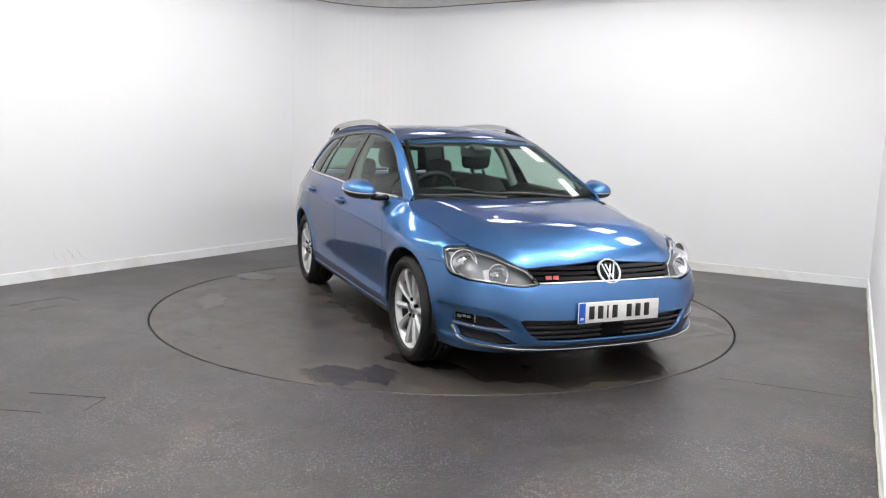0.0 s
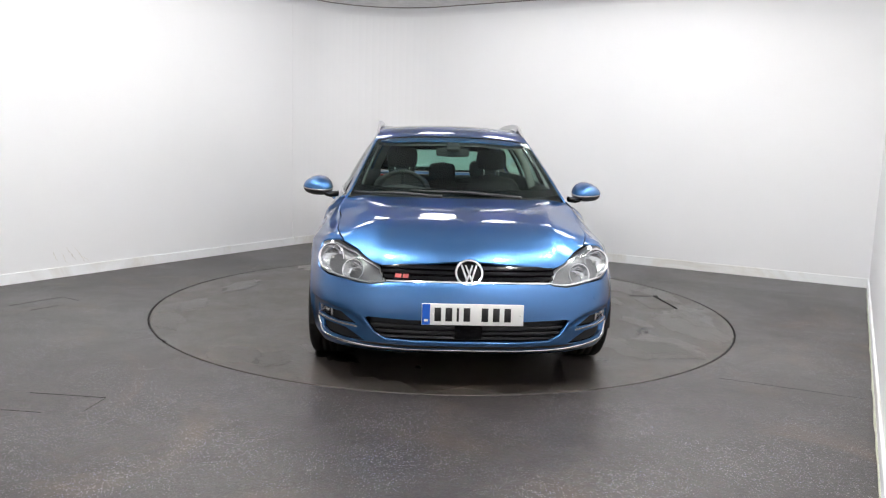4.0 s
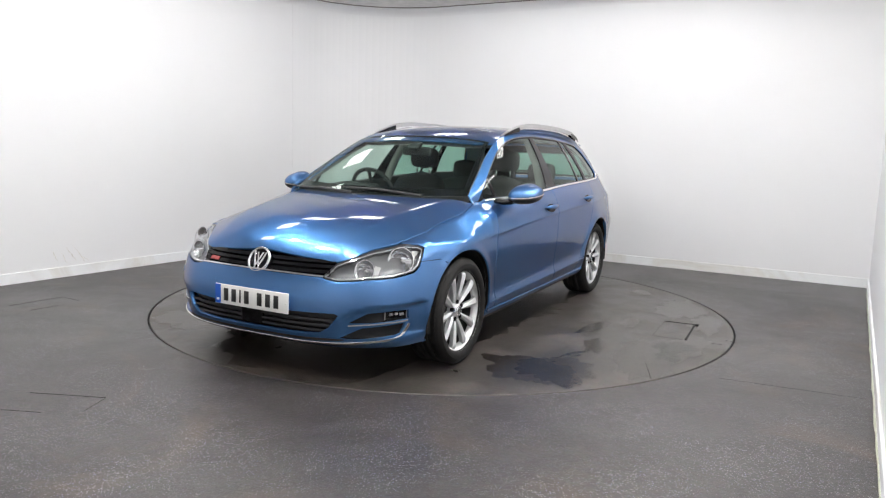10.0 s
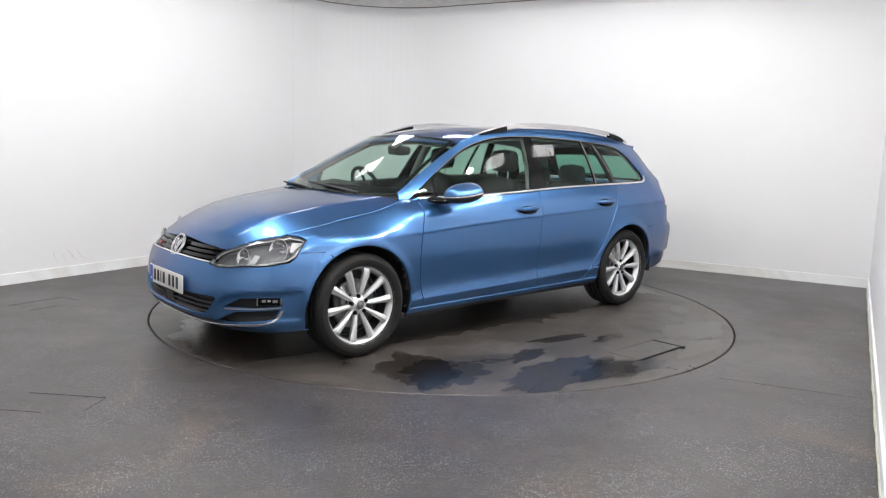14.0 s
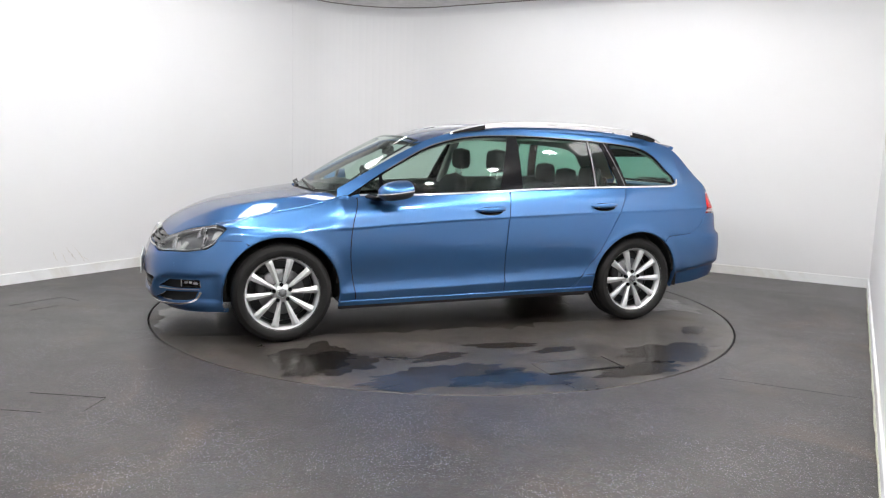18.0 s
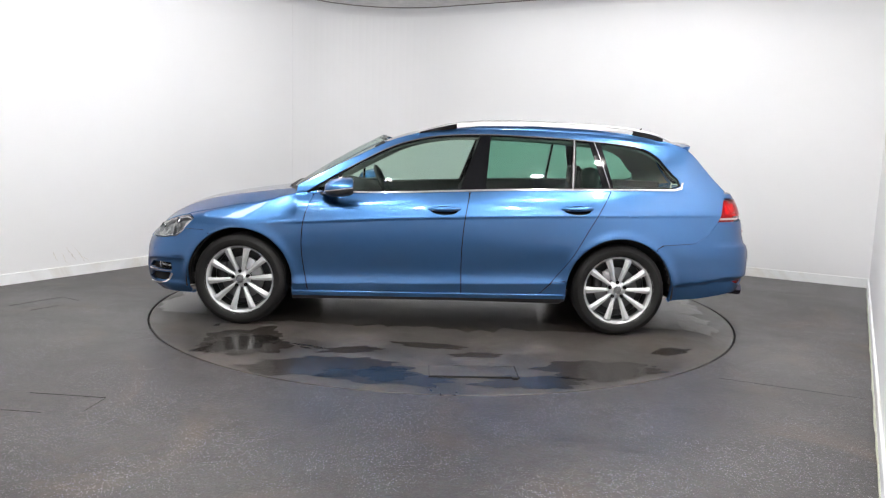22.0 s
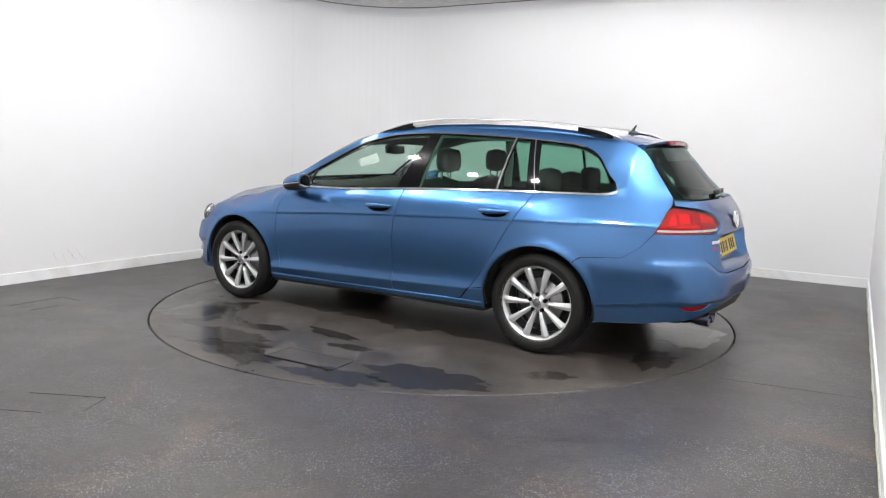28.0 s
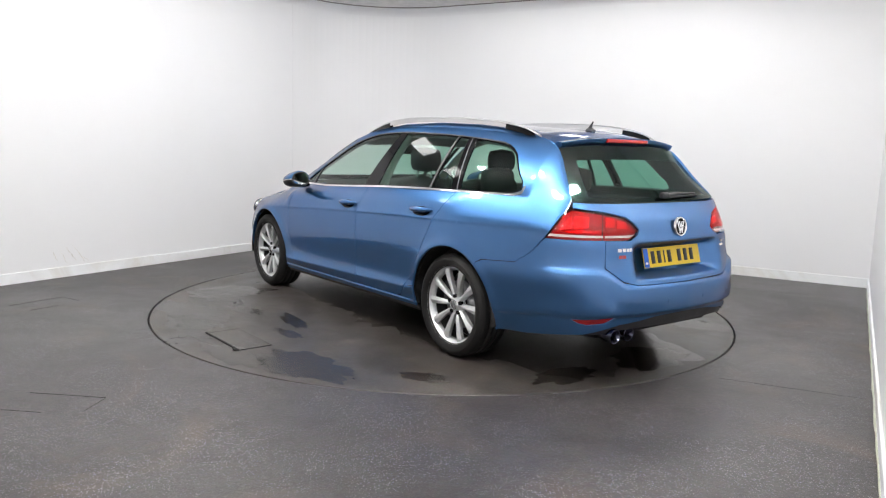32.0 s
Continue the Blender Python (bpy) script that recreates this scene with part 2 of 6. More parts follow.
def nose_ray(a, z):
    return (1.0 + 3 * math.cos(a), 3 * math.sin(a), z), (-math.cos(a), -math.sin(a), 0)


def tail_ray(a, z):
    return (-1.6 - 3 * math.cos(a), 3 * math.sin(a), z), (math.cos(a), -math.sin(a), 0)


def wrap_ray(s, z):
    """Straight from the side as far back as the rear axle, then swinging round the tail."""
    if s >= -1.6:
        return (s, 3.0, z), (0, -1, 0)
    return tail_ray(math.pi / 2 - (-1.6 - s) / 0.9, z)


def wrap(x, y):
    """The first number of wrap_ray for a point beside or behind the car."""
    return x if x >= -1.6 else -1.6 - 0.9 * (math.pi / 2 - math.atan2(y, -x - 1.6))


def nose_a(x, y):
    return math.atan2(y, x - 1.0)


def tail_a(x, y):
    return math.atan2(y, -x - 1.6)


def relaxed(P, N, tris, weight, rounds=50):
    """Evens out a sheet where weight(point) is above 0; its borders stay."""
    p = np.array([tuple(q) for q in P])
    w = np.array([weight(*q) for q in p])
    t = np.array(tris)
    e = np.concatenate([t[:, (0, 1)], t[:, (1, 2)], t[:, (2, 0)]])
    key = np.sort(e, axis=1)
    _, inv, cnt = np.unique(key, axis=0, return_inverse=True, return_counts=True)
    rim = np.unique(e[cnt[inv.ravel()] == 1])
    w[rim] = 0
    both_ = np.concatenate([e, e[:, ::-1]])
    deg = np.bincount(both_[:, 0], minlength=len(p))[:, None] + 1e-9
    for _ in range(rounds):
        s_ = np.zeros_like(p)
        np.add.at(s_, both_[:, 0], p[both_[:, 1]])
        p = p + (s_ / deg - p) * 0.6 * w[:, None]
    fn = np.cross(p[t[:, 1]] - p[t[:, 0]], p[t[:, 2]] - p[t[:, 0]])
    n0 = np.array([tuple(q) for q in N])
    fn *= np.sign((fn * n0[t[:, 0]]).sum(1))[:, None]
    n = np.zeros_like(p)
    for k in range(3):
        np.add.at(n, t[:, k], fn)
    n /= np.linalg.norm(n, axis=1, keepdims=True) + 1e-12
    mix = np.clip(w * 4, 0, 1)[:, None]
    n = n * mix + n0 * (1 - mix)
    return [Vector(q) for q in p], [Vector(q).normalized() for q in n]


def panel_mesh(name, skin, ray, poly, holes=(), step=0.03, lift=0.0, depth=0.014, mirror=False, relax=None):
    """A sheet cut to the outline and laid on the skin, with a turned-in rim."""
    uv, tris = fill(poly, holes, step, (PRESSED if ray in (side_ray, wrap_ray) else PRESSED_TAIL if ray is tail_ray else PRESSED_NOSE if ray is nose_ray else PRESSED_TOP) if depth and abs(lift) < 0.001 else None)
    P, N = [], []
    for u, v in uv:
        p, n = skin.cast(*ray(u, v))
        P.append(p + n * lift)
        N.append(n)
    if relax is not None:
        P, N = relaxed(P, N, tris, relax)
    # face direction
    up = 0
    for a, b, c in tris:
        up += 1 if (P[b] - P[a]).cross(P[c] - P[a]).dot(N[a]) > 0 else -1
    if up < 0:
        tris = [t[::-1] for t in tris]
    edges = {}
    for t in tris:
        for a, b in zip(t, t[1:] + t[:1]):
            edges[(a, b)] = edges.get((a, b), 0) + 1
    rim = [(a, b) for a, b in edges if (b, a) not in edges]
    verts, norms, faces = list(P), list(N), list(tris)
    if depth:
        for a, b in rim:
            out = (P[b] - P[a]).cross(N[a]).normalized()
            k = len(verts)
            verts += [P[a].copy(), P[b].copy(), P[b] - N[b] * depth - out * depth * 0.25, P[a] - N[a] * depth - out * depth * 0.25]
            n1, n2 = (N[a] + out).normalized(), (N[b] + out).normalized()
            norms += [n1, n2, out, out]
            faces.append((k + 1, k, k + 3, k + 2))
    if mirror:
        verts = [Vector((v.x, -v.y, v.z)) for v in verts]
        norms = [Vector((v.x, -v.y, v.z)) for v in norms]
        faces = [f[::-1] for f in faces]
    return mesh_of(name, verts, faces, norms)


# ---------------------------------------------------------------- room
def slab(name, pts, z0, z1, material, thick, label, cat_):
    """An upright wall along plan points, its face on the points and its thickness behind."""
    pts = [Vector((p[0], p[1], 0)) for p in pts]
    vs, fs = [], []
    n = len(pts)
    for i, p in enumerate(pts):
        t = (pts[min(i + 1, n - 1)] - pts[max(i - 1, 0)]).normalized()
        o = Vector((t.y, -t.x, 0)) * -thick
        for q in (p, p + o):
            vs += [(q.x, q.y, z0), (q.x, q.y, z1)]
    for i in range(n - 1):
        a, b = 4 * i, 4 * (i + 1)
        fs += [(a, b, b + 1, a + 1), (a + 2, a + 3, b + 3, b + 2), (a + 1, b + 1, b + 3, a + 3), (a, a + 2, b + 2, b)]
    fs += [(0, 1, 3, 2), (4 * n - 4, 4 * n - 2, 4 * n - 1, 4 * n - 3)]
    ob = part(name, mesh_of(name, vs, fs, smooth=False), material)
    tagged(ob, label, cat_, kind="structure")
    return ob


CURVE = 1.3  # radius of the rounded corner behind the car
LEFT_SLEW = -0.052
back_b = 0.05


def left_pt(b):
    return room(LEFT_SLEW * b, b)


corner_pts = []
for i in range(25):
    a = math.pi / 2 * i / 24
    corner_pts.append(room(CURVE - CURVE * math.cos(a) + LEFT_SLEW * CURVE * (1 - i / 24), back_b + CURVE - CURVE * math.sin(a)))
WALLS = {
    "wall_left": ([left_pt(9.6), left_pt(7), left_pt(4), left_pt(back_b + CURVE)], "smooth white painted studio wall"),
    "wall_corner": (corner_pts, "rounded white studio wall corner"),
    "wall_back": ([room(CURVE, back_b), room(3.5, back_b), room(6.19, back_b)], "smooth white painted back wall"),
    "wall_right": ([room(6.19, back_b), room(6.19, 4), room(6.19, 9.6)], "white painted side wall with worn foot"),
    "wall_near": ([room(6.19, 9.6), room(3, 9.6), room(LEFT_SLEW * 9.6, 9.6)], "plain white studio wall"),
}
for wname, (wp, wl) in WALLS.items():
    slab(wname, wp, -0.06, ROOM_H, WALL, 0.12, wl, "wall")


def offset_in(pts, d):
    out = []
    for i, p in enumerate(pts):
        t = (pts[min(i + 1, len(pts) - 1)] - pts[max(i - 1, 0)]).normalized()
        out.append(p + Vector((t.y, -t.x, 0)) * d)
    return out


for wname in ("wall_left", "wall_corner", "wall_back", "wall_right"):
    ip = offset_in(WALLS[wname][0], 0.016)
    slab("baseboard", ip, 0.0, 0.088, SKIRT, 0.0158, "white painted skirting board with a dirty lower edge", "skirting")
    # rounded top edge of the board
    vs, fs = tube([(p.x, p.y, 0.088) for p in offset_in(WALLS[wname][0], 0.009)], 0.008, 8)
    tagged(part("trim", mesh_of("trim", vs, fs), SKIRT), "rounded white bead on the skirting", "trim", kind="structure")

# old sealant along the foot of the side wall
rnd_b = random.Random(3)
bead = [room(6.1735 + rnd_b.uniform(-0.003, 0.003), 0.4 + 0.16 * i, 0.010) for i in range(46)]
tagged(part("trim", mesh_of("sealant", *tube(smooth_line([tuple(p) for p in bead], 4), 0.008, 8)), BEAD), "wavy yellowed sealant bead along the wall foot", "sealant", kind="structure")

# scuffs on the painted wall
w_in = Vector((E1.x, E1.y, 0)) * 0.0025
for b0, z0, b1, z1, wd in ((4.27, .27, 4.18, .13, .005), (4.22, .30, 4.15, .19, .0025), (4.32, .22, 4.27, .12, .004), (4.16, .22, 4.10, .115, .006), (4.40, .24, 4.36, .15, .005), (4.12, .17, 4.06, .12, .006)):
    vs, fs = [], []
    for i in range(9):
        t_ = i / 8
        w_ = wd * (0.25 + math.sin(math.pi * t_)) * rnd_b.uniform(0.6, 1.2)
        b_, z_ = b0 + (b1 - b0) * t_ + rnd_b.uniform(-.006, .006), z0 + (z1 - z0) * t_
        for s_ in (-1, 1):
            q = left_pt(b_ + s_ * w_) + w_in
            vs.append((q.x, q.y, z_ + s_ * w_ * 0.3))
        if i:
            k = 2 * i
            fs.append((k - 2, k - 1, k + 1, k))
    part("scuff_mark", mesh_of("scuff_mark", vs, fs), SCUFF, bpy.data.objects["wall_left"], "greyish scuff in the white paint")

JOINT = mottled("ceiling_joint", (0.20, 0.18, 0.17), 0.8, 12, 0.2, 150, 0.2)

# coving under the ceiling
for wname in ("wall_left", "wall_corner", "wall_back", "wall_right"):
    base_pts = WALLS[wname][0]
    rows = []
    for k in range(7):
        a = math.pi / 2 * k / 6
        ring = offset_in(base_pts, 0.004 + 0.10 * (1 - math.cos(a)))
        rows.append([(p.x, p.y, ROOM_H - 0.10 + 0.098 * math.sin(a)) for p in ring])
    P = np.array(rows)
    v, f, n = grid_mesh(P)
    tagged(part("trim", mesh_of("coving", v, f), WALL), "white curved coving below the ceiling", "coving", kind="structure")
    # grey joint between the coving and the ceiling boards
    vs, fs = tube([(p.x, p.y, ROOM_H - 0.004) for p in offset_in(base_pts, 0.108)], 0.007, 6)
    tagged(part("trim", mesh_of("ceiling_joint", vs, fs), JOINT), "thin grey joint along the ceiling edge", "joint", kind="structure")

# ceiling: one sheet of boards
cpts = [room(-0.9, -0.3), room(6.5, -0.3), room(6.5, 9.9), room(-0.9, 9.9)]
bm = bmesh.new()
lo = [bm.verts.new((p.x, p.y, ROOM_H)) for p in cpts]
hi = [bm.verts.new((p.x, p.y, ROOM_H + 0.1)) for p in cpts]
bm.faces.new(lo)
bm.faces.new(hi[::-1])
for i in range(4):
    bm.faces.new((lo[i], hi[i], hi[(i + 1) % 4], lo[(i + 1) % 4]))
bmesh.ops.recalc_face_normals(bm, faces=bm.faces)
tagged(part("ceiling", bm, CEIL), "grey textured ceiling above the studio", "ceiling", kind="structure")

# floor with a round opening for the turntable
bm = bmesh.new()
NSEG = 160
GAP_R = TABLE_R + 0.013
ring = [bm.verts.new((GAP_R * math.cos(2 * math.pi * i / NSEG), GAP_R * math.sin(2 * math.pi * i / NSEG), 0)) for i in range(NSEG)]
low = [bm.verts.new((v.co.x, v.co.y, -0.05)) for v in ring]
far = [bm.verts.new((v.co.x * 6, v.co.y * 6, 0)) for v in ring]
mid = [bm.verts.new((v.co.x * 1.6, v.co.y * 1.6, 0)) for v in ring]
for i in range(NSEG):
    j = (i + 1) % NSEG
    bm.faces.new((ring[i], mid[i], mid[j], ring[j]))
    bm.faces.new((mid[i], far[i], far[j], mid[j]))
    bm.faces.new((low[i], ring[i], ring[j], low[j]))
tagged(part("floor", bm, FLOOR), "dark grey speckled vinyl studio floor with faint scuffs", "floor", kind="structure")
bm = bmesh.new()
bmesh.ops.create_circle(bm, cap_ends=True, segments=96, radius=TABLE_R + 0.2, matrix=Matrix.Translation((0, 0, -0.049)))
tagged(part("pit", bm, DARKGAP), "dark shallow pit below the turntable", "pit", kind="structure")


# worn marks on the floor: place, half sizes, turn
rnd_m = random.Random(11)
MARKS = ((-2.64, .29, .07, .014, 12), (-2.09, -.97, .04, .010, 5), (-2.24, -1.28, .028, .010, -10), (-2.47, -.71, .007, .006, 0), (-1.62, -1.95, .05, .006, 20),
         (2.52, -.10, .045, .008, -15), (2.70, -.62, .05, .014, -30), (-3.05, -.95, .10, .010, 25), (-1.18, -2.52, .007, .006, 0), (2.35, -1.05, .03, .007, 40), (-1.30, -2.45, .012, .008, 0))
for px, py, ax, ay, ang in MARKS:
    vs, fs = [(px, py, 0.0022)], []
    ph = rnd_m.uniform(0, 50)
    for i in range(28):
        a = 2 * math.pi * i / 28
        k = 1 + 0.7 * noise.noise((3 * math.cos(a) + ph, 3 * math.sin(a), 0))
        qx, qy = ax * k * math.cos(a), ay * k * math.sin(a)
        ca, sa = math.cos(radians(ang)), math.sin(radians(ang))
        vs.append((px + ca * qx - sa * qy, py + sa * qx + ca * qy, 0.002))
        fs.append((0, 1 + i, 1 + (i + 1) % 28))
    part("floor_mark", mesh_of("floor_mark", vs, fs), FLOOR_MARK, bpy.data.objects["floor"], "pale scuff on the vinyl")
part("floor_seam", box_bm(1.95, -1.95, 0.0004, 0.74, 0.0010, 0.002, 0, 1, Matrix.Rotation(radians(-23.3), 4, "Z")), FLOOR, bpy.data.objects["floor"], "faint welded seam")


# ---------------------------------------------------------------- turntable
def make_turntable():
    root = empty("turntable")
    tagged(root, "round flush car turntable with wet patches on grey vinyl", "turntable")
    prof = [(0.0, 0.0), (0.9, 0.0), (1.6, 0.0), (2.05, 0.0), (TABLE_R - 0.004, 0.0), (TABLE_R, -0.004), (TABLE_R, -0.045)]
    v, f = lathe(prof[1:], 160, "z")
    k = len(v)
    v.append((0, 0, 0))
    n = len(prof) - 1
    f = [q[::-1] for q in f] + [(k, i * n, ((i + 1) % 160) * n) for i in range(160)]
    me = mesh_of("disc", v, f, smooth=False)
    part("disc", me, TABLE, root)
    # service hatch: a lid in a dark joint
    hc = Vector((-0.205, 1.815, 0))
    for dx, dy, sx, sy, up in ((0, -0.112, 0.51, 0.0015, 0.0012), (0, 0.112, 0.51, 0.010, 0.009), (0.252, 0, 0.003, 0.22, 0.0015), (-0.252, 0, 0.006, 0.22, 0.005)):
        part("hatch_joint", box_bm(hc.x + dx - dy * 0.0436, hc.y + dy + dx * 0.0436, up / 2 - 0.0005, sx, sy, up, 0, 1, Matrix.Rotation(radians(2.5), 4, "Z")), DARKGAP, root, "dark joint round the hatch")
    part("hatch_catch", box_bm(hc.x - 0.235, hc.y + 0.118, 0.006, 0.035, 0.02, 0.011, 0.003, 1), RUBBER, root, "small dark catch at the hatch corner")
    # films of water: centre, half sizes, turn
    rnd = random.Random(7)
    pools = ((1.20, 1.42, .26, .20, 30), (0.66, 1.80, .42, .17, 4), (0.30, 1.97, .34, .11, -4), (-.95, 1.72, .30, .18, 10), (-.55, 1.98, .26, .10, 8), (.30, 1.92, .14, .12, 0),
             (1.30, 1.30, .30, .22, 60), (1.55, -1.32, .20, .15, 40), (.72, -1.98, .24, .10, 20), (-1.92, -.18, .18, .26, 10), (1.62, -1.08, .14, .10, 0), (.55, 1.45, .16, .07, 15),
             (.05, 1.30, .22, .06, -10), (-.25, 1.48, .14, .05, 5), (1.45, -.75, .22, .12, 30), (.2, -1.95, .2, .09, 0), (-1.5, 1.25, .12, .07, 30), (.95, -.45, .3, .18, 0), (-1.62, -1.25, .22, .13, 40),
             (-.6, -1.75, .26, .10, -15), (-1.9, .55, .12, .2, 0))
    # broad film under the car, with a ragged edge
    vs, fs = [(0.05, 0.0, 0.0024)], []
    for i in range(240):
        a = 2 * math.pi * i / 240
        ca, sa = math.cos(a), math.sin(a)
        k = 1 / (abs(ca / 2.1) ** 3.2 + abs(sa / 0.82) ** 3.2) ** (1 / 3.2)
        k *= 1 + 0.10 * noise.noise((2.2 * ca + 5, 2.2 * sa, 0)) + 0.10 * noise.noise((7 * ca, 7 * sa, 4)) + 0.06 * noise.noise((19 * ca, 19 * sa, 8)) + 0.03 * noise.noise((45 * ca, 45 * sa, 2))
        k = min(k, TABLE_R - 0.02)
        vs.append((k * ca, k * sa, 0.0022))
        fs.append((0, 1 + i, 1 + (i + 1) % 240))
    part("wet_patch", mesh_of("wet_patch", vs, fs), DAMP, root, "broad dark film of water below the car")
    for px, py, ax, ay, ang in pools:
        vs, fs = [(0, 0, 0.0035)], []
        n_ = 200
        ph = rnd.uniform(0, 100)
        ca, sa = math.cos(radians(ang)), math.sin(radians(ang))
        for i in range(n_):
            a = 2 * math.pi * i / n_
            k = 1 + 0.42 * noise.noise((2.0 * math.cos(a) + ph, 2.0 * math.sin(a), 0)) + 0.20 * noise.noise((4.5 * math.cos(a), 5.5 * math.sin(a) + ph, 3)) + 0.07 * noise.noise((9 * math.cos(a), 9 * math.sin(a), ph)) + 0.025 * noise.noise((24 * math.cos(a), 24 * math.sin(a), ph))
            qx, qy = ax * k * math.cos(a) * 1.1, ay * k * math.sin(a) * 1.1
            wx_, wy_ = px + ca * qx - sa * qy, py + sa * qx + ca * qy
            rr_ = math.hypot(wx_, wy_)
            if rr_ > TABLE_R - 0.01:
                wx_, wy_ = wx_ * (TABLE_R - 0.01) / rr_, wy_ * (TABLE_R - 0.01) / rr_
            vs.append((wx_, wy_, 0.0032))
            fs.append((0, 1 + i, 1 + (i + 1) % n_))
        vs[0] = (px, py, 0.0035)
        part("wet_patch", mesh_of("wet_patch", vs, fs), WATER, root, "thin film of water")
    return root


def film_mat(name, tint, rough):
    """A thin film of water on the vinyl."""
    m = bpy.data.materials.new(name)
    m.use_nodes = True
    nt = m.node_tree
    nt.nodes.clear()
    out = nt.nodes.new("ShaderNodeOutputMaterial")
    tr = nt.nodes.new("ShaderNodeBsdfTransparent")
    tr.inputs[0].default_value = (*tint, 1)
    gl = nt.nodes.new("ShaderNodeBsdfGlossy")
    gl.inputs["Roughness"].default_value = rough
    mx = nt.nodes.new("ShaderNodeMixShader")
    nt.links.new(sheen(nt, 0.02, 0.98), mx.inputs[0])
    nt.links.new(tr.outputs[0], mx.inputs[1])
    nt.links.new(gl.outputs[0], mx.inputs[2])
    nt.links.new(mx.outputs[0], out.inputs[0])
    return m


WATER = film_mat("water_film", (0.66, 0.64, 0.62), 0.19)
DAMP = film_mat("damp_film", (0.92, 0.90, 0.88), 0.24)

TURNTABLE = make_turntable()


# covers let into the studio floor
def floor_hatch(x, y, w, d, turn):
    root = empty("floor_hatch")
    tagged(root, "flush vinyl-covered service hatch in the floor", "floor hatch", "floor hatches")
    for dx, dy, sx, sy in ((0, d / 2, w, 0.0022), (w / 2, 0.02, 0.0015, d - 0.05), (-w * 0.2, -d / 2, w * 0.5, 0.0012)):
        part("joint", box_bm(dx, dy, 0.0006, sx, sy, 0.002), DARKGAP, root)
    root.matrix_basis = pose(x, y, 0, 0, 0, turn)


floor_hatch(-3.02, -0.42, 0.42, 0.26, 58)
floor_hatch(-1.86, -2.52, 0.40, 0.24, -6)


# ---------------------------------------------------------------- ceiling lights
def glow_mat(name, strength):
    m = mat(name, (0.9, 0.9, 0.9))
    surf(m).inputs["Emission Color"].default_value = (0.99, 0.975, 0.955, 1)
    surf(m).inputs["Emission Strength"].default_value = strength
    return m


FRAME_WHITE = mat("lamp_frame", (0.75, 0.75, 0.75), 0.4)


def make_light(glow, size, label, group):
    root = empty("ceiling_light")
    tagged(root, label, "ceiling light", group)
    h = size / 2
    part("diffuser", box_bm(0, 0, -0.045, size, size, 0.055, 0.010, 2), glow, root, "glowing white diffuser")
    for dx, dy, sx, sy in ((h + 0.015, 0, 0.03, size + 0.06), (-h - 0.015, 0, 0.03, size + 0.06), (0, h + 0.015, size, 0.03), (0, -h - 0.015, size, 0.03)):
        part("frame", box_bm(dx, dy, -0.0125, sx, sy, 0.025, 0.004, 1), FRAME_WHITE, root)
    return root


turn = math.degrees(math.atan2(E1.y, E1.x))
# bright lamps: an arc over the near side of the turntable and a row nearer the camera
spots = [(1.95 * math.cos(radians(k)), -0.35 + 2.05 * math.sin(radians(k))) for k in (190, 215, 242, 298, 325, 350)]
spots += [(x, -3.7 - 0.25 * abs(x)) for x in (-1.7, -0.5, 0.7)]
# softer fill lamps, unseen, added along the far walls to brighten them
fill_lamps = [tuple(room(a, b))[:2] for a, b in ((0.95, 4.6), (0.95, 3.7), (1.0, 2.8), (1.25, 1.95), (1.9, 1.3), (2.8, 1.1), (3.7, 1.1), (4.5, 1.1), (5.2, 1.4), (5.25, 2.4))]
for places, glow, size, label, group in ((spots, glow_mat("lamp_glow", 455.0), 0.112, "square white surface-mounted ceiling light, lit", "bright ceiling light panels"),
                                         (fill_lamps, glow_mat("wall_fill_glow", 10.2), 0.38, "unseen dim square fill light added to brighten the far wall", "ceiling lights along the walls")):
    first = make_light(glow, size, label, group)
    for i, (x, y) in enumerate(places):
        m = pose(x, y, ROOM_H, 0, 0, turn)
        if i == 0:
            first.matrix_basis = m
        else:
            copy_thing(first, m)


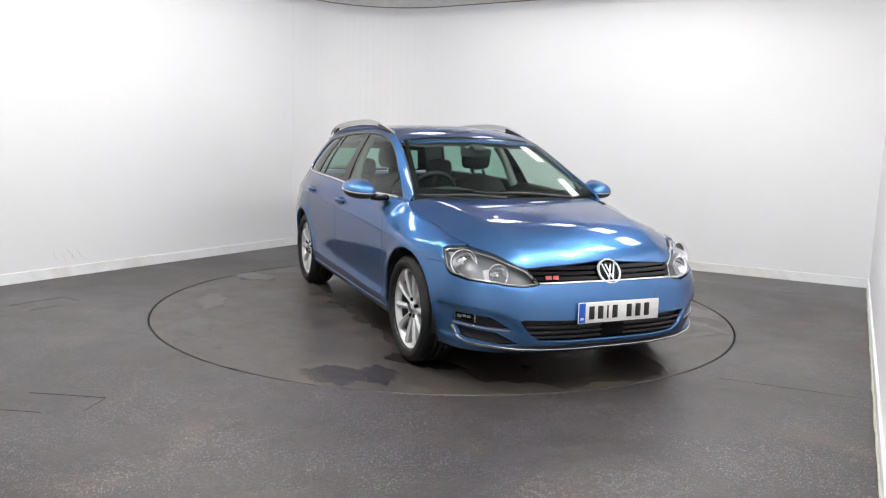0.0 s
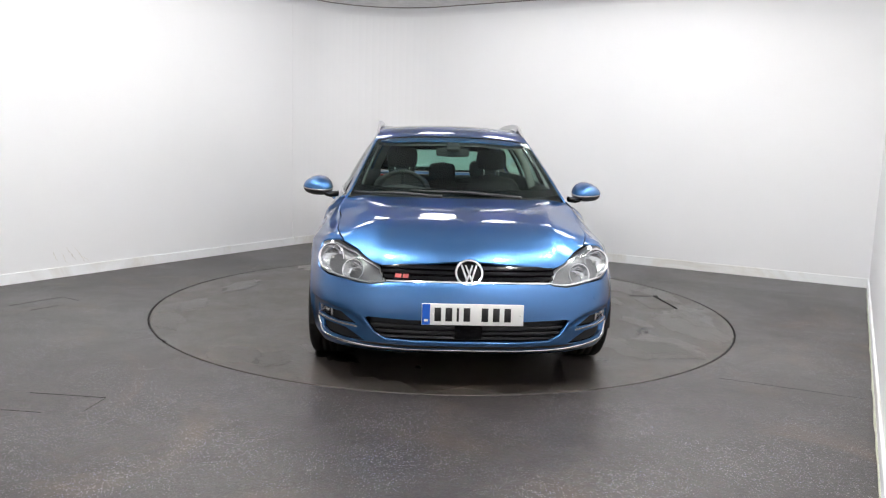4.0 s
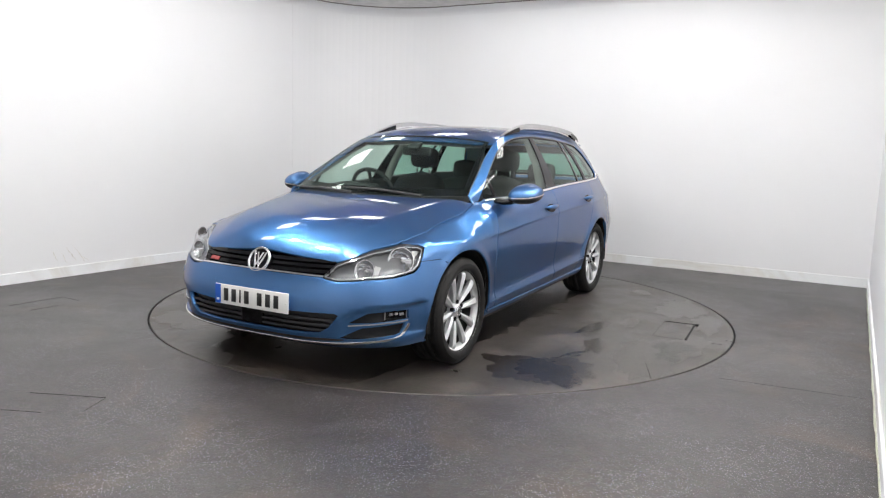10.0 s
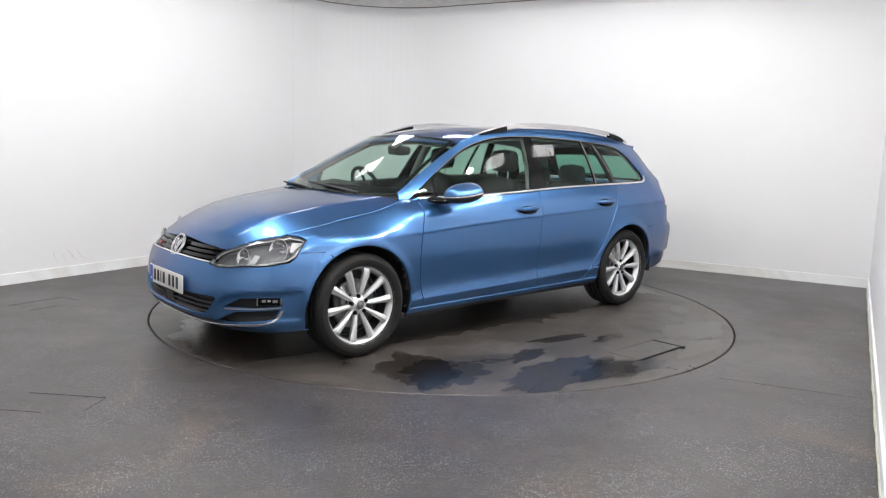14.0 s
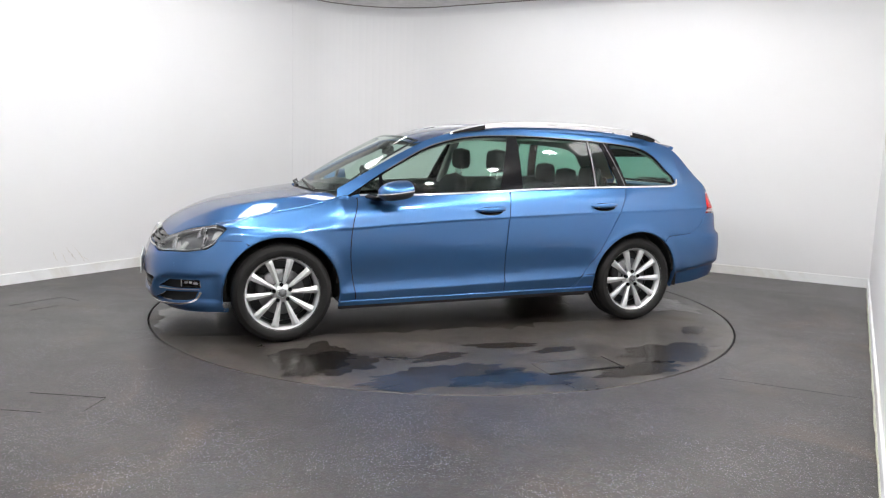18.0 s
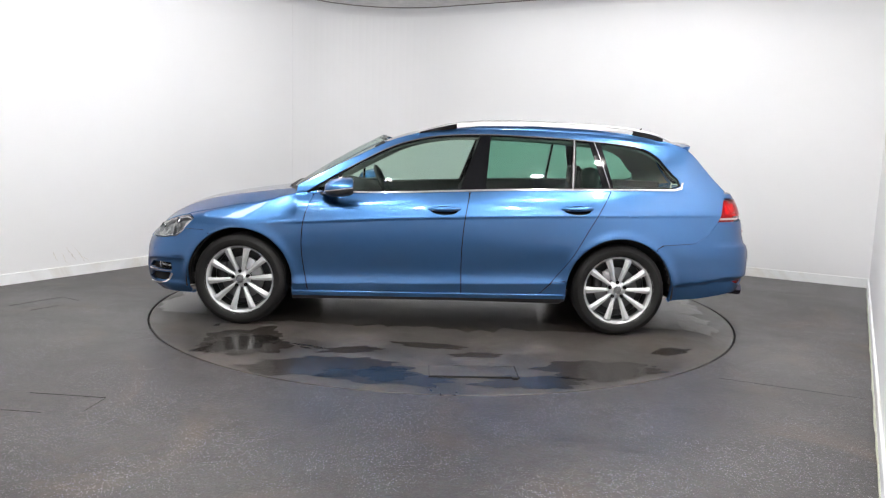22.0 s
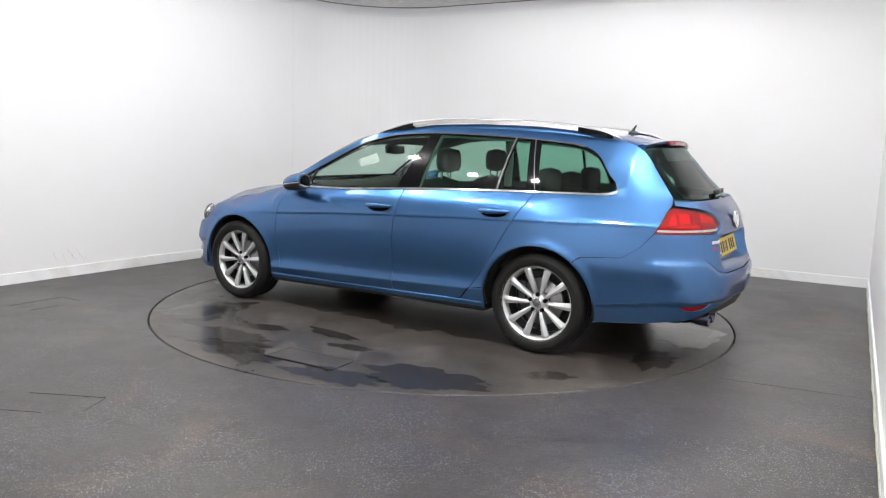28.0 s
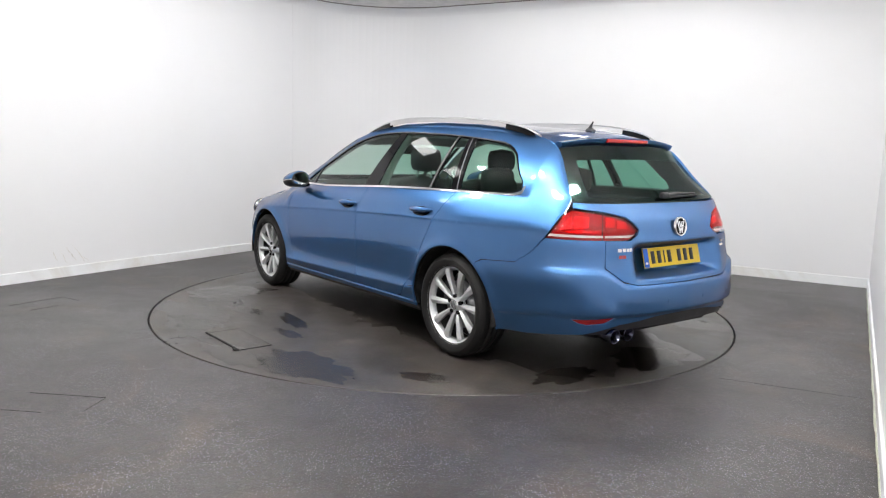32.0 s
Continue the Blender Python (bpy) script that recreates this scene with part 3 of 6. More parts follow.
# ---------------------------------------------------------------- car: the skin its panels lie on
# rows run from the middle of the nose round the side to the middle of the tail: x, y, z
SKIN_ROWS = (
    ((2.05, 0, .19), (2.04, .30, .19), (1.98, .55, .19), (1.85, .73, .19), (1.66, .81, .20), (1.317, .84, .19), (.9, .835, .185), (.3, .835, .19),
     (-.5, .835, .205), (-1.0, .835, .215), (-1.317, .83, .225), (-1.70, .80, .232), (-2.12, .70, .245), (-2.27, .45, .25), (-2.31, 0, .25)),
    ((2.15, 0, .27), (2.135, .30, .27), (2.07, .555, .27), (1.91, .75, .27), (1.67, .845, .28), (1.317, .87, .28), (.9, .865, .27), (.3, .87, .275),
     (-.5, .87, .285), (-1.0, .868, .29), (-1.317, .865, .30), (-1.70, .83, .32), (-2.16, .715, .335), (-2.33, .45, .33), (-2.38, 0, .33)),
    ((2.165, 0, .44), (2.145, .30, .44), (2.075, .56, .44), (1.92, .757, .44), (1.67, .857, .44), (1.317, .888, .45), (.9, .876, .44), (.3, .88, .44),
     (-.5, .882, .45), (-1.0, .882, .46), (-1.317, .885, .47), (-1.72, .845, .48), (-2.18, .725, .48), (-2.35, .45, .45), (-2.40, 0, .45)),
    ((2.135, 0, .56), (2.115, .30, .56), (2.05, .555, .555), (1.895, .75, .57), (1.66, .848, .58), (1.317, .892, .60), (.9, .886, .60), (.3, .89, .61),
     (-.5, .893, .62), (-1.0, .893, .63), (-1.317, .895, .64), (-1.74, .85, .63), (-2.15, .74, .60), (-2.335, .46, .585), (-2.385, 0, .58)),
    ((2.085, 0, .64), (2.065, .30, .635), (1.995, .545, .63), (1.85, .735, .655), (1.64, .828, .69), (1.317, .886, .715), (.9, .888, .735), (.3, .893, .775),
     (-.5, .893, .812), (-1.0, .886, .83), (-1.317, .872, .838), (-1.74, .81, .846), (-2.09, .72, .85), (-2.27, .45, .82), (-2.31, 0, .82)),
    ((2.03, 0, .69), (2.01, .30, .685), (1.94, .53, .685), (1.80, .70, .715), (1.61, .788, .755), (1.317, .836, .79), (.9, .85, .85), (.3, .858, .875),
     (-.5, .857, .91), (-1.0, .848, .925), (-1.317, .829, .93), (-1.74, .772, .935), (-2.06, .69, .93), (-2.24, .45, .91), (-2.28, 0, .91)),
    ((1.95, 0, .745), (1.93, .30, .74), (1.86, .50, .735), (1.73, .65, .755), (1.55, .725, .79), (1.317, .725, .835), (.93, .735, .925), (.3, .805, .945),
     (-.5, .807, .985), (-1.0, .795, 1.0), (-1.317, .773, 1.006), (-1.74, .715, 1.012), (-2.05, .653, 1.013), (-2.17, .45, 1.01), (-2.2, 0, 1.005)),
)
NET = np.array(SKIN_ROWS)
U = np.linspace(0, 14, 281)
V = np.linspace(0, 6, 169)
along = np.stack([hermite(np.arange(15), r, U) for r in NET])
# the waist row is a crease: the surface is smooth below it and above it
LOWER = np.stack([np.concatenate([hermite(np.arange(5), along[:5, j], V[V <= 4]), hermite((4, 5, 6), along[4:, j], V[V > 4])]) for j in range(len(U))], axis=1)



def ease(t):
    t = np.clip(t, 0, 1)
    return t * t * (3 - 2 * t)


# pressed lines: the waist crease, the flare above the sill, and the wheel arch lips
X_, Y_, Z_ = LOWER[..., 0], LOWER[..., 1], LOWER[..., 2]
side = ease((Y_ - 0.60) / 0.12)
crease_z = np.broadcast_to(LOWER[np.argmin(abs(V - 4))][None, :, 2], X_.shape)
dz = Z_ - crease_z
fade = ease((1.12 - X_) / 0.25) * ease((X_ + 2.02) / 0.12)
under = -0.003 * np.exp(np.minimum(dz, 0) / 0.05) * ease(-dz / 0.007)
low_z = 0.308 + (0.846 - X_) * 0.0295
dl = Z_ - low_z
span = ease((1.05 - X_) / 0.15) * ease((X_ + 1.0) / 0.12)
flare = np.where(dl >= 0, 0.009 * np.exp(-dl / 0.022) - 0.007 * ease(dl / 0.06) * np.exp(-((dl - 0.08) / 0.12) ** 2), 0.009 + 0.25 * np.maximum(dl, -0.06))
lips = 0.0
for wx in (1.3175, -1.3175):
    rr = np.hypot(X_ - wx, Z_ - 0.317)
    lips = lips + 0.010 * np.exp(-((rr - 0.375) / 0.032) ** 2) * ease((Z_ - 0.28) / 0.12)
LOWER[..., 1] += side * (under * fade + flare * span + lips)


def push(weight, cx):
    """Moves the skin outwards from the upright axis at x = cx."""
    r = np.hypot(X_ - cx, Y_) + 1e-6
    dx, dy = (X_ - cx) / r * weight, Y_ / r * weight
    LOWER[..., 0] += dx
    LOWER[..., 1] += dy


# rear bumper: a ledge below the tailgate and a tucked-in foot
def step_z(y):
    return np.interp(abs(y), (0.0, 0.45, 0.48, 0.53, 0.58, 0.62), (0.580, 0.582, 0.586, 0.622, 0.656, 0.662))


def foot_z(y):
    return np.interp(abs(y), (0.0, 0.41, 0.52, 0.76, 0.80, 0.84), (0.417, 0.419, 0.419, 0.415, 0.392, 0.366))


ds = step_z(Y_) - Z_
back = ease((-1.93 - X_) / 0.20) * ease((0.80 - Z_) / 0.12)
push(back * (0.018 * ease(ds / 0.028) * (1 - 0.7 * ease((ds - 0.03) / 0.14)) - 0.013), -1.3)
df = foot_z(Y_) - Z_
push(-0.021 * ease(df / 0.030) * ease((-1.66 - X_) / 0.10), -1.3)


# hollow for the rear plate
push(-0.085 * ease((0.41 - Y_) / 0.10) * ease((Z_ - 0.588) / 0.045) * ease((0.795 - Z_) / 0.045) * ease((-2.0 - X_) / 0.05), -1.3)


# front bumper: a fold above the fog lamps
def fold_z(a):
    return np.interp(a, (0.40, 0.468, 0.542, 0.678, 0.813, 0.9), (0.300, 0.381, 0.424, 0.443, 0.452, 0.455))


na = np.arctan2(Y_, X_ - 1.0)
dn = fold_z(na) - Z_
push(-0.014 * ease(dn / 0.022) * ease((Z_ - 0.25) / 0.05) * ease((na - 0.42) / 0.08) * ease((0.90 - na) / 0.06) * ease((X_ - 1.6) / 0.1), 1.0)

# a little more skin above the top row, so that outlines along it are met
up_ = LOWER[-1] - LOWER[-3]
LOWER = np.concatenate([LOWER, (LOWER[-1] + up_ / np.linalg.norm(up_, axis=1, keepdims=True) * 0.03)[None]])

# greenhouse: belt line to roof edge, by x
GX = (-2.08, -2.0, -1.85, -1.7, -1.5, -1.3, -1.1, -.7, -.3, 0, .27, .5, .7, .95)
GZ = (1.008, 1.10, 1.28, 1.345, 1.368, 1.385, 1.397, 1.41, 1.408, 1.385, 1.32, 1.215, 1.11, .975)
GY = (.652, .60, .525, .51, .52, .53, .535, .54, .545, .55, .565, .60, .645, .70)


def roof_edge(x):
    return float(hermite(GX, GY, [x])[0]), float(hermite(GX, GZ, [x])[0])


belt_row = along[6][(along[6][:, 0] < 1.1) & (along[6][:, 1] > 0.5)][::-1]


def belt(x):
    """Half width and height of the belt line at x."""
    b = belt_row[np.argsort(belt_row[:, 0])]
    return float(np.interp(x, b[:, 0], b[:, 1])), float(np.interp(x, b[:, 0], b[:, 2]))


gx = np.linspace(-2.08, 0.95, 122)
rows = []
for v in np.linspace(-0.06, 1, 25):
    row = []
    for x in gx:
        (yb, zb), (yc, zc) = belt(x), roof_edge(x)
        zc = max(zc, zb + 0.004)
        row.append((x, yb + (yc - yb) * v + 0.022 * 4 * v * (1 - v) * min(1, (zc - zb) / 0.3), zb + (zc - zb) * v))
    rows.append(row)
GREEN = np.array(rows)


def roof_z(x, y):
    yc, zc = roof_edge(x)
    f = min(1.0, abs(y) / yc)
    return zc + 0.034 * (1 - f ** 2.4)


ROOF = np.array([[(x, yc * s, roof_z(x, yc * s)) for s in np.linspace(-1, 1, 41)] for x in np.linspace(-1.84, 0.36, 70) for yc in (roof_edge(x)[0] + 0.004,)])
SIDE = Skin([LOWER, GREEN])
crease_row = LOWER[np.argmin(abs(V - 4))]
cr = crease_row[(crease_row[:, 1] > 0.6) & (crease_row[:, 0] < 1.25) & (crease_row[:, 0] > -2.05)]
cr = cr[np.argsort(cr[:, 0])]
PRESSED = []  # extra points along the pressed lines, so that panels keep them sharp
for x in np.arange(-2.0, 1.2, 0.025):
    zc = float(np.interp(x, cr[:, 0], cr[:, 2]))
    yc = float(np.interp(x, cr[:, 0], cr[:, 1]))
    PRESSED += [(wrap(x, yc), zc + d) for d in (-0.045, -0.018, -0.007, -0.0015, 0.0015, 0.010)]
    if -1.0 < x < 1.0:
        zl = 0.308 + (0.846 - x) * 0.0295
        PRESSED += [(x, zl + d) for d in (-0.012, -0.002, 0.002, 0.009, 0.02, 0.036, 0.055)]
PRESSED = np.array(PRESSED)
FULL = Skin([LOWER, (LOWER * np.array([1, -1, 1]))[:, ::-1]], 0.12)
PRESSED_TAIL, PRESSED_NOSE = [], []
for a in np.arange(-0.9, 0.9, 0.022):
    yy = FULL.cast(*tail_ray(a, 0.62))[0].y
    PRESSED_TAIL += [(a, float(step_z(yy)) + d) for d in (-0.033, -0.022, -0.011, 0.001)] + [(a, float(foot_z(yy)) + d) for d in (-0.03, -0.018, -0.006, 0.003)]
    if abs(a) > 0.44:
        PRESSED_NOSE += [(a, float(fold_z(abs(a))) + d) for d in (-0.022, -0.011, 0.001)]
PRESSED_TAIL, PRESSED_NOSE = np.array(PRESSED_TAIL), np.array(PRESSED_NOSE)
ROOFSKIN = Skin([ROOF])

# bonnet: centre line height by x, falling to the wing edges
HX = (0.95, 1.15, 1.35, 1.56, 1.77, 1.92, 1.99, 2.04, 2.075)
HZ = (0.968, 0.945, 0.917, 0.882, 0.833, 0.768, 0.727, 0.685, 0.645)
BX = (0.90, 1.07, 1.3, 1.5, 1.7, 1.86, 2.0, 2.09)
BY = (0.736, 0.735, 0.732, 0.722, 0.690, 0.625, 0.575, 0.55)  # half width at the wing joint
BR = (0.031, 0.031, 0.020, 0.020, 0.023, 0.016, 0.011, 0.008)
HD = (0.045, 0.06, 0.075, 0.08, 0.085, 0.085, 0.08, 0.06, 0.04)


def bonnet_z(x, y):
    x2 = x + 0.14 * (abs(y) / 0.7) ** 1.6  # nose is bowed in plan
    z0, d = (float(hermite(HX, t, [min(max(x2, 0.95), 2.08)])[0]) for t in (HZ, HD))
    yc = 0.45 + 0.15 * (1.98 - x)  # crease between the flat and the falling edge
    edge = float(hermite(BX, BY, [x])[0])
    out_e = max(0.02, (edge - yc) / (0.735 - yc))
    drop = d * (0.14 * (edge / 0.72) ** 2 + 0.92 * out_e ** 1.12) - float(hermite(BX, BR, [x])[0])  # from the middle to the wing joint
    u = (abs(y) - yc) / (edge - yc)
    fall = 0.05 * math.log1p(math.exp(min(40.0, u / 0.05)))  # rounded crease
    return z0 - drop * (0.10 * (abs(y) / edge) ** 2 + 0.90 * fall)


HOOD = np.array([[(x, y, bonnet_z(x, y)) for y in np.linspace(-0.80, 0.80, 201)] for x in np.linspace(0.9, 2.09, 110)])
PRESSED_TOP = np.array([(x, s * (0.45 + 0.15 * (1.98 - x) + d)) for x in np.arange(1.0, 2.02, 0.022) for s in (1, -1) for d in (-0.012, -0.003, 0.003, 0.012, 0.028)])
HOODSKIN = Skin([HOOD])

# car materials that let light through
def glass_mat(name, tint, gloss=0.02, rise=0.85):
    m = bpy.data.materials.new(name)
    m.use_nodes = True
    nt = m.node_tree
    nt.nodes.clear()
    out = nt.nodes.new("ShaderNodeOutputMaterial")
    tr = nt.nodes.new("ShaderNodeBsdfTransparent")
    tr.inputs[0].default_value = (*tint, 1)
    gl = nt.nodes.new("ShaderNodeBsdfGlossy")
    gl.inputs["Roughness"].default_value = gloss
    mx = nt.nodes.new("ShaderNodeMixShader")
    nt.links.new(sheen(nt, 0.04, rise), mx.inputs[0])
    nt.links.new(tr.outputs[0], mx.inputs[1])
    nt.links.new(gl.outputs[0], mx.inputs[2])
    nt.links.new(mx.outputs[0], out.inputs[0])
    return m


GLASS = glass_mat("tinted_glass", (0.70, 0.83, 0.76))
REAR_GLASS = glass_mat("dark_tinted_glass", (0.42, 0.66, 0.56))
BACK_GLASS = glass_mat("rear_screen_glass", (0.32, 0.56, 0.48), 0.02, 0.6)
SCREEN_GLASS = glass_mat("screen_glass", (0.74, 0.88, 0.82))
CLEAR = glass_mat("clear_lens", (0.93, 0.95, 0.96))
RED_LENS = glass_mat("red_lens", (0.92, 0.05, 0.05))
WHITE_LENS = mat("white_lens", (0.52, 0.51, 0.50), 0.2, 0, 0.8)
LAMP_GREY = mat("lamp_housing", (0.17, 0.17, 0.175), 0.28, 0.5)
REFLECTOR = mat("lamp_reflector", (0.8, 0.8, 0.82), 0.12, 1.0)
CLOTH = mottled("seat_cloth", (0.022, 0.022, 0.024), 0.9, 30, 0.2, 600, 0.4)
DASH = mottled("dashboard_plastic", (0.02, 0.02, 0.021), 0.75, 20, 0.1, 700, 0.3)
LINING = mottled("roof_lining", (0.30, 0.30, 0.285), 0.9, 15, 0.05, 500, 0.2)
RAILM = mottled("satin_aluminium", (0.50, 0.50, 0.51), 0.34, 10, 0.03, 300, 0.02, metal=0.85)
BRAKE = mottled("brake_steel", (0.33, 0.33, 0.34), 0.4, 20, 0.15, 200, 0.1, metal=0.9)
DARKMETAL = mat("dark_barrel", (0.05, 0.05, 0.052), 0.45, 0.6)
PLATE_W = mottled("plate_white", (0.80, 0.80, 0.78), 0.35, 10, 0.03, 300, 0.02)
PLATE_Y = mottled("plate_yellow", (0.72, 0.50, 0.02), 0.35, 10, 0.03, 300, 0.02)
PLATE_INK = mat("plate_ink", (0.012, 0.012, 0.012), 0.45)
PLATE_BLUE = mat("plate_blue", (0.01, 0.11, 0.55), 0.4)
DARKCHROME = mat("dark_chrome", (0.10, 0.10, 0.14), 0.12, 1.0)
RED_DEEP = mat("deep_red_chamber", (0.36, 0.010, 0.012), 0.2, 0.1, 0.5)
RED_BRIGHT = mat("red_prism", (0.80, 0.03, 0.03), 0.18, 0.3, 0.6)
PINK_LENS = mat("pale_pink_lens", (0.55, 0.42, 0.42), 0.2, 0, 0.8)
BADGE_RED = mat("badge_red", (0.34, 0.05, 0.05), 0.3)

CAR = empty("estate_car")
tagged(CAR, "metallic blue estate car with silver roof rails on alloy wheels", "car")


def both(name, skin, ray, poly, material, parent=None, label="", holes=(), step=0.03, lift=0.0, depth=0.014, relax=None):
    """The panel on the left side of the car and its mirror image."""
    out = []
    for mirror in (False, True):
        me = panel_mesh(name, skin, ray, poly, holes, step, lift, depth, mirror, relax)
        out.append(part(name, me, material, parent or CAR, label))
    return out


def one(name, skin, ray, poly, material, parent=None, label="", holes=(), step=0.03, lift=0.0, depth=0.014):
    return part(name, panel_mesh(name, skin, ray, poly, holes, step, lift, depth), material, parent or CAR, label)


def sym(half):
    """A left half outline, from the middle out and back to the middle, made whole."""
    return list(half) + [(-a, z) for a, z in half[::-1] if abs(a) > 1e-6]


def both_mesh(name, verts, faces, material, parent=None, label="", smooth=True):
    out = []
    for s in (1, -1):
        vs = [(v[0], s * v[1], v[2]) for v in verts]
        fs = faces if s > 0 else [f[::-1] for f in faces]
        out.append(part(name, mesh_of(name, vs, fs, smooth=smooth), material, parent or CAR, label))
    return out


smooth2 = lambda pts, n=5: [tuple(p) for p in smooth_line(pts, n)]


def shift(line, dx):
    return [(x + dx, z) for x, z in line]


def belt_line(x0, x1, n=10, dz=-0.004):
    return [(x0 + (x1 - x0) * i / n, belt(x0 + (x1 - x0) * i / n)[1] + dz) for i in range(n + 1)]


WBF, WBR, HUB_Z = 1.3175, -1.3175, 0.317
ARCH = 0.372
g = 0.003  # half width of the joints between panels
DOOR_F = [(0.820, 0.912), (0.866, 0.768), (0.884, 0.592), (0.872, 0.434), (0.848, 0.304), (0.842, 0.262)]
DOOR_M = [(-0.268, 0.962), (-0.236, 0.762), (-0.222, 0.547), (-0.226, 0.272)]
DOOR_R = [(-1.245, 1.003), (-1.095, 0.747), (-0.970, 0.527), (-0.842, 0.364), (-0.775, 0.288)]


def door_panels():
    f = belt_line(0.812, -0.262) + shift(smooth2(DOOR_M), g)[1:] + [(0.839, 0.262)] + shift(smooth2(DOOR_F[:-1])[::-1], -g)[:-1]
    both("front_door", SIDE, side_ray, f, PAINT, step=0.025)
    r = belt_line(-0.274, -1.238) + shift(smooth2(DOOR_R), g)[1:] + [(-0.74, 0.281), (-0.231, 0.272)] + shift(smooth2(DOOR_M)[::-1], -g)[1:-1]
    both("rear_door", SIDE, side_ray, r, PAINT, step=0.025)
    both("sill", SIDE, side_ray, [(0.955, 0.256), (0.846, 0.256), (-0.232, 0.266), (-0.745, 0.275), (-0.780, 0.283), (-0.846, 0.356), (-0.852, 0.3675), (-0.940, 0.3735), (-0.948, 0.35), (-0.950, 0.27), (-0.95, 0.246), (0.955, 0.216)], PAINT)
    ledge = []
    for x in np.linspace(0.95, -0.94, 40):
        z = 0.248 + (0.95 - x) * 0.0135
        ledge.append((x, SIDE.cast(*side_ray(x, z))[0].y + 0.001, z))
    both_mesh("sill_edge", *tube(ledge, 0.0085, 10), PAINT)
    both("sill_cover", SIDE, side_ray, [(0.955, 0.212), (-0.95, 0.242), (-0.95, 0.222), (0.955, 0.190)], PLASTIC, lift=-0.006)


WING_TOP = [(1.714, 0.7530), (1.61, 0.777), (1.512, 0.797), (1.292, 0.838), (1.065, 0.888), (0.945, 0.922)]


def wing_panels():
    back = [(WBF - ARCH * math.cos(math.radians(a)), HUB_Z + ARCH * math.sin(math.radians(a))) for a in np.linspace(-9, 122, 34)]
    w = smooth2(WING_TOP) + [(0.905, 0.935), (0.83, 0.925), (0.823, 0.912)] + shift(smooth2(DOOR_F[:-1]), g)[1:] + [(0.848, 0.259)] + back
    w += [(1.57, 0.6605), (1.63, 0.6605)]
    for a, z in ((.848, .6605), (.866, .69), (.8855, .729), (.849, .7465)):
        p, _ = FULL.cast(*nose_ray(a, z))
        w.append((p.x, p.z))
    both("front_wing", SIDE, side_ray, w, PAINT, step=0.02, relax=lambda x, y, z: float(ease((z - 0.72) / 0.05) * ease((1.60 - x) / 0.08) * ease((x - 0.90) / 0.1)))


DLO_TOP = [(.90, .922), (.69, 1.055), (.495, 1.168), (.26, 1.284), (.03, 1.345), (-.3, 1.372), (-.71, 1.368), (-1.11, 1.348), (-1.31, 1.331), (-1.475, 1.309), (-1.565, 1.268),
           (-1.685, 1.135), (-1.744, 1.066), (-1.742, 1.042), (-1.70, 1.03)]
dlo_curve = np.array(smooth2(DLO_TOP, 4))


def on_wrap(x, z):
    p, _ = SIDE.cast(*side_ray(x, z))
    return wrap(x, p.y), z


DLO = [on_wrap(x, z) for x, z in dlo_curve] + [on_wrap(x, z + 0.013) for x, z in belt_line(-1.66, 0.80, 24, 0)]


def side_frame():
    top = [on_wrap(x, roof_edge(x)[1] - 0.002) for x in np.linspace(0.94, -1.9, 66)] + [(wrap(-2.0, .602), 1.098), (wrap(-2.072, .648), 1.012)]
    low = [(wrap(x, y), z) for x, y, z in ((-2.066, .66, .972), (-2.045, .69, .934), (-1.998, .77, .806), (-1.93, .802, .722), (-1.842, .828, .662))]
    low += [(-1.60, 0.646), (-1.562, 0.622)]
    arch = [(WBR - ARCH * math.cos(math.radians(a)), HUB_Z + ARCH * math.sin(math.radians(a))) for a in np.linspace(50, 170, 30)]
    poly = top + low + arch + [(-0.853, 0.3690)] + [q for q in shift(smooth2(DOOR_R)[::-1], -g)[:-1] if q[1] > 0.372]
    poly += [on_wrap(x, z - 0.001) for x, z in belt_line(-1.247, 0.812, 34, 0)] + [(0.83, 0.929), (0.90, 0.939), (0.948, 0.925)]
    quarter_ = lambda x, y, z: float(ease((-1.22 - x) / 0.2) * ease((z - 0.862) / 0.05) * max(ease((-1.79 - x) / 0.06), ease((0.985 - z) / 0.03)))  # flat rear quarter above the crease
    both("side_frame", SIDE, wrap_ray, poly, PAINT, holes=(DLO,), step=0.022, relax=quarter_)
    # pillar and roof-side lining, inside
    inner = [on_wrap(x, roof_edge(x)[1] - 0.004) for x in np.linspace(0.86, -1.9, 50)] + [(wrap(-2.03, .62), 1.03)] + [on_wrap(x, z + 0.004) for x, z in belt_line(-1.95, 0.84, 30, 0)]
    small = [(x * 0.995 - 0.002, 1.15 + (z - 1.15) * 0.93) for x, z in DLO]
    both("pillar_trim", SIDE, wrap_ray, inner, LINING, holes=(small,), step=0.04, lift=-0.035, depth=0.0)


def dlo_z(x, inset):
    """Height of the top edge of the window opening at x."""
    c = dlo_curve[:57]
    o = np.argsort(c[:, 0])
    return float(np.interp(x, c[o, 0], c[o, 1])) - inset


def pane(fb, ft, rb, rt, n=16, m=0.012):
    """Outline of one side window between a front and a rear edge (x at the foot and at the head)."""
    low = [(x, belt(x)[1] + 0.013 + m * 0.6) for x in np.linspace(fb, rb, n)]
    high = [(x, dlo_z(x, m)) for x in np.linspace(rt, ft, n)]
    return [on_wrap(x, z) for x, z in low + high]


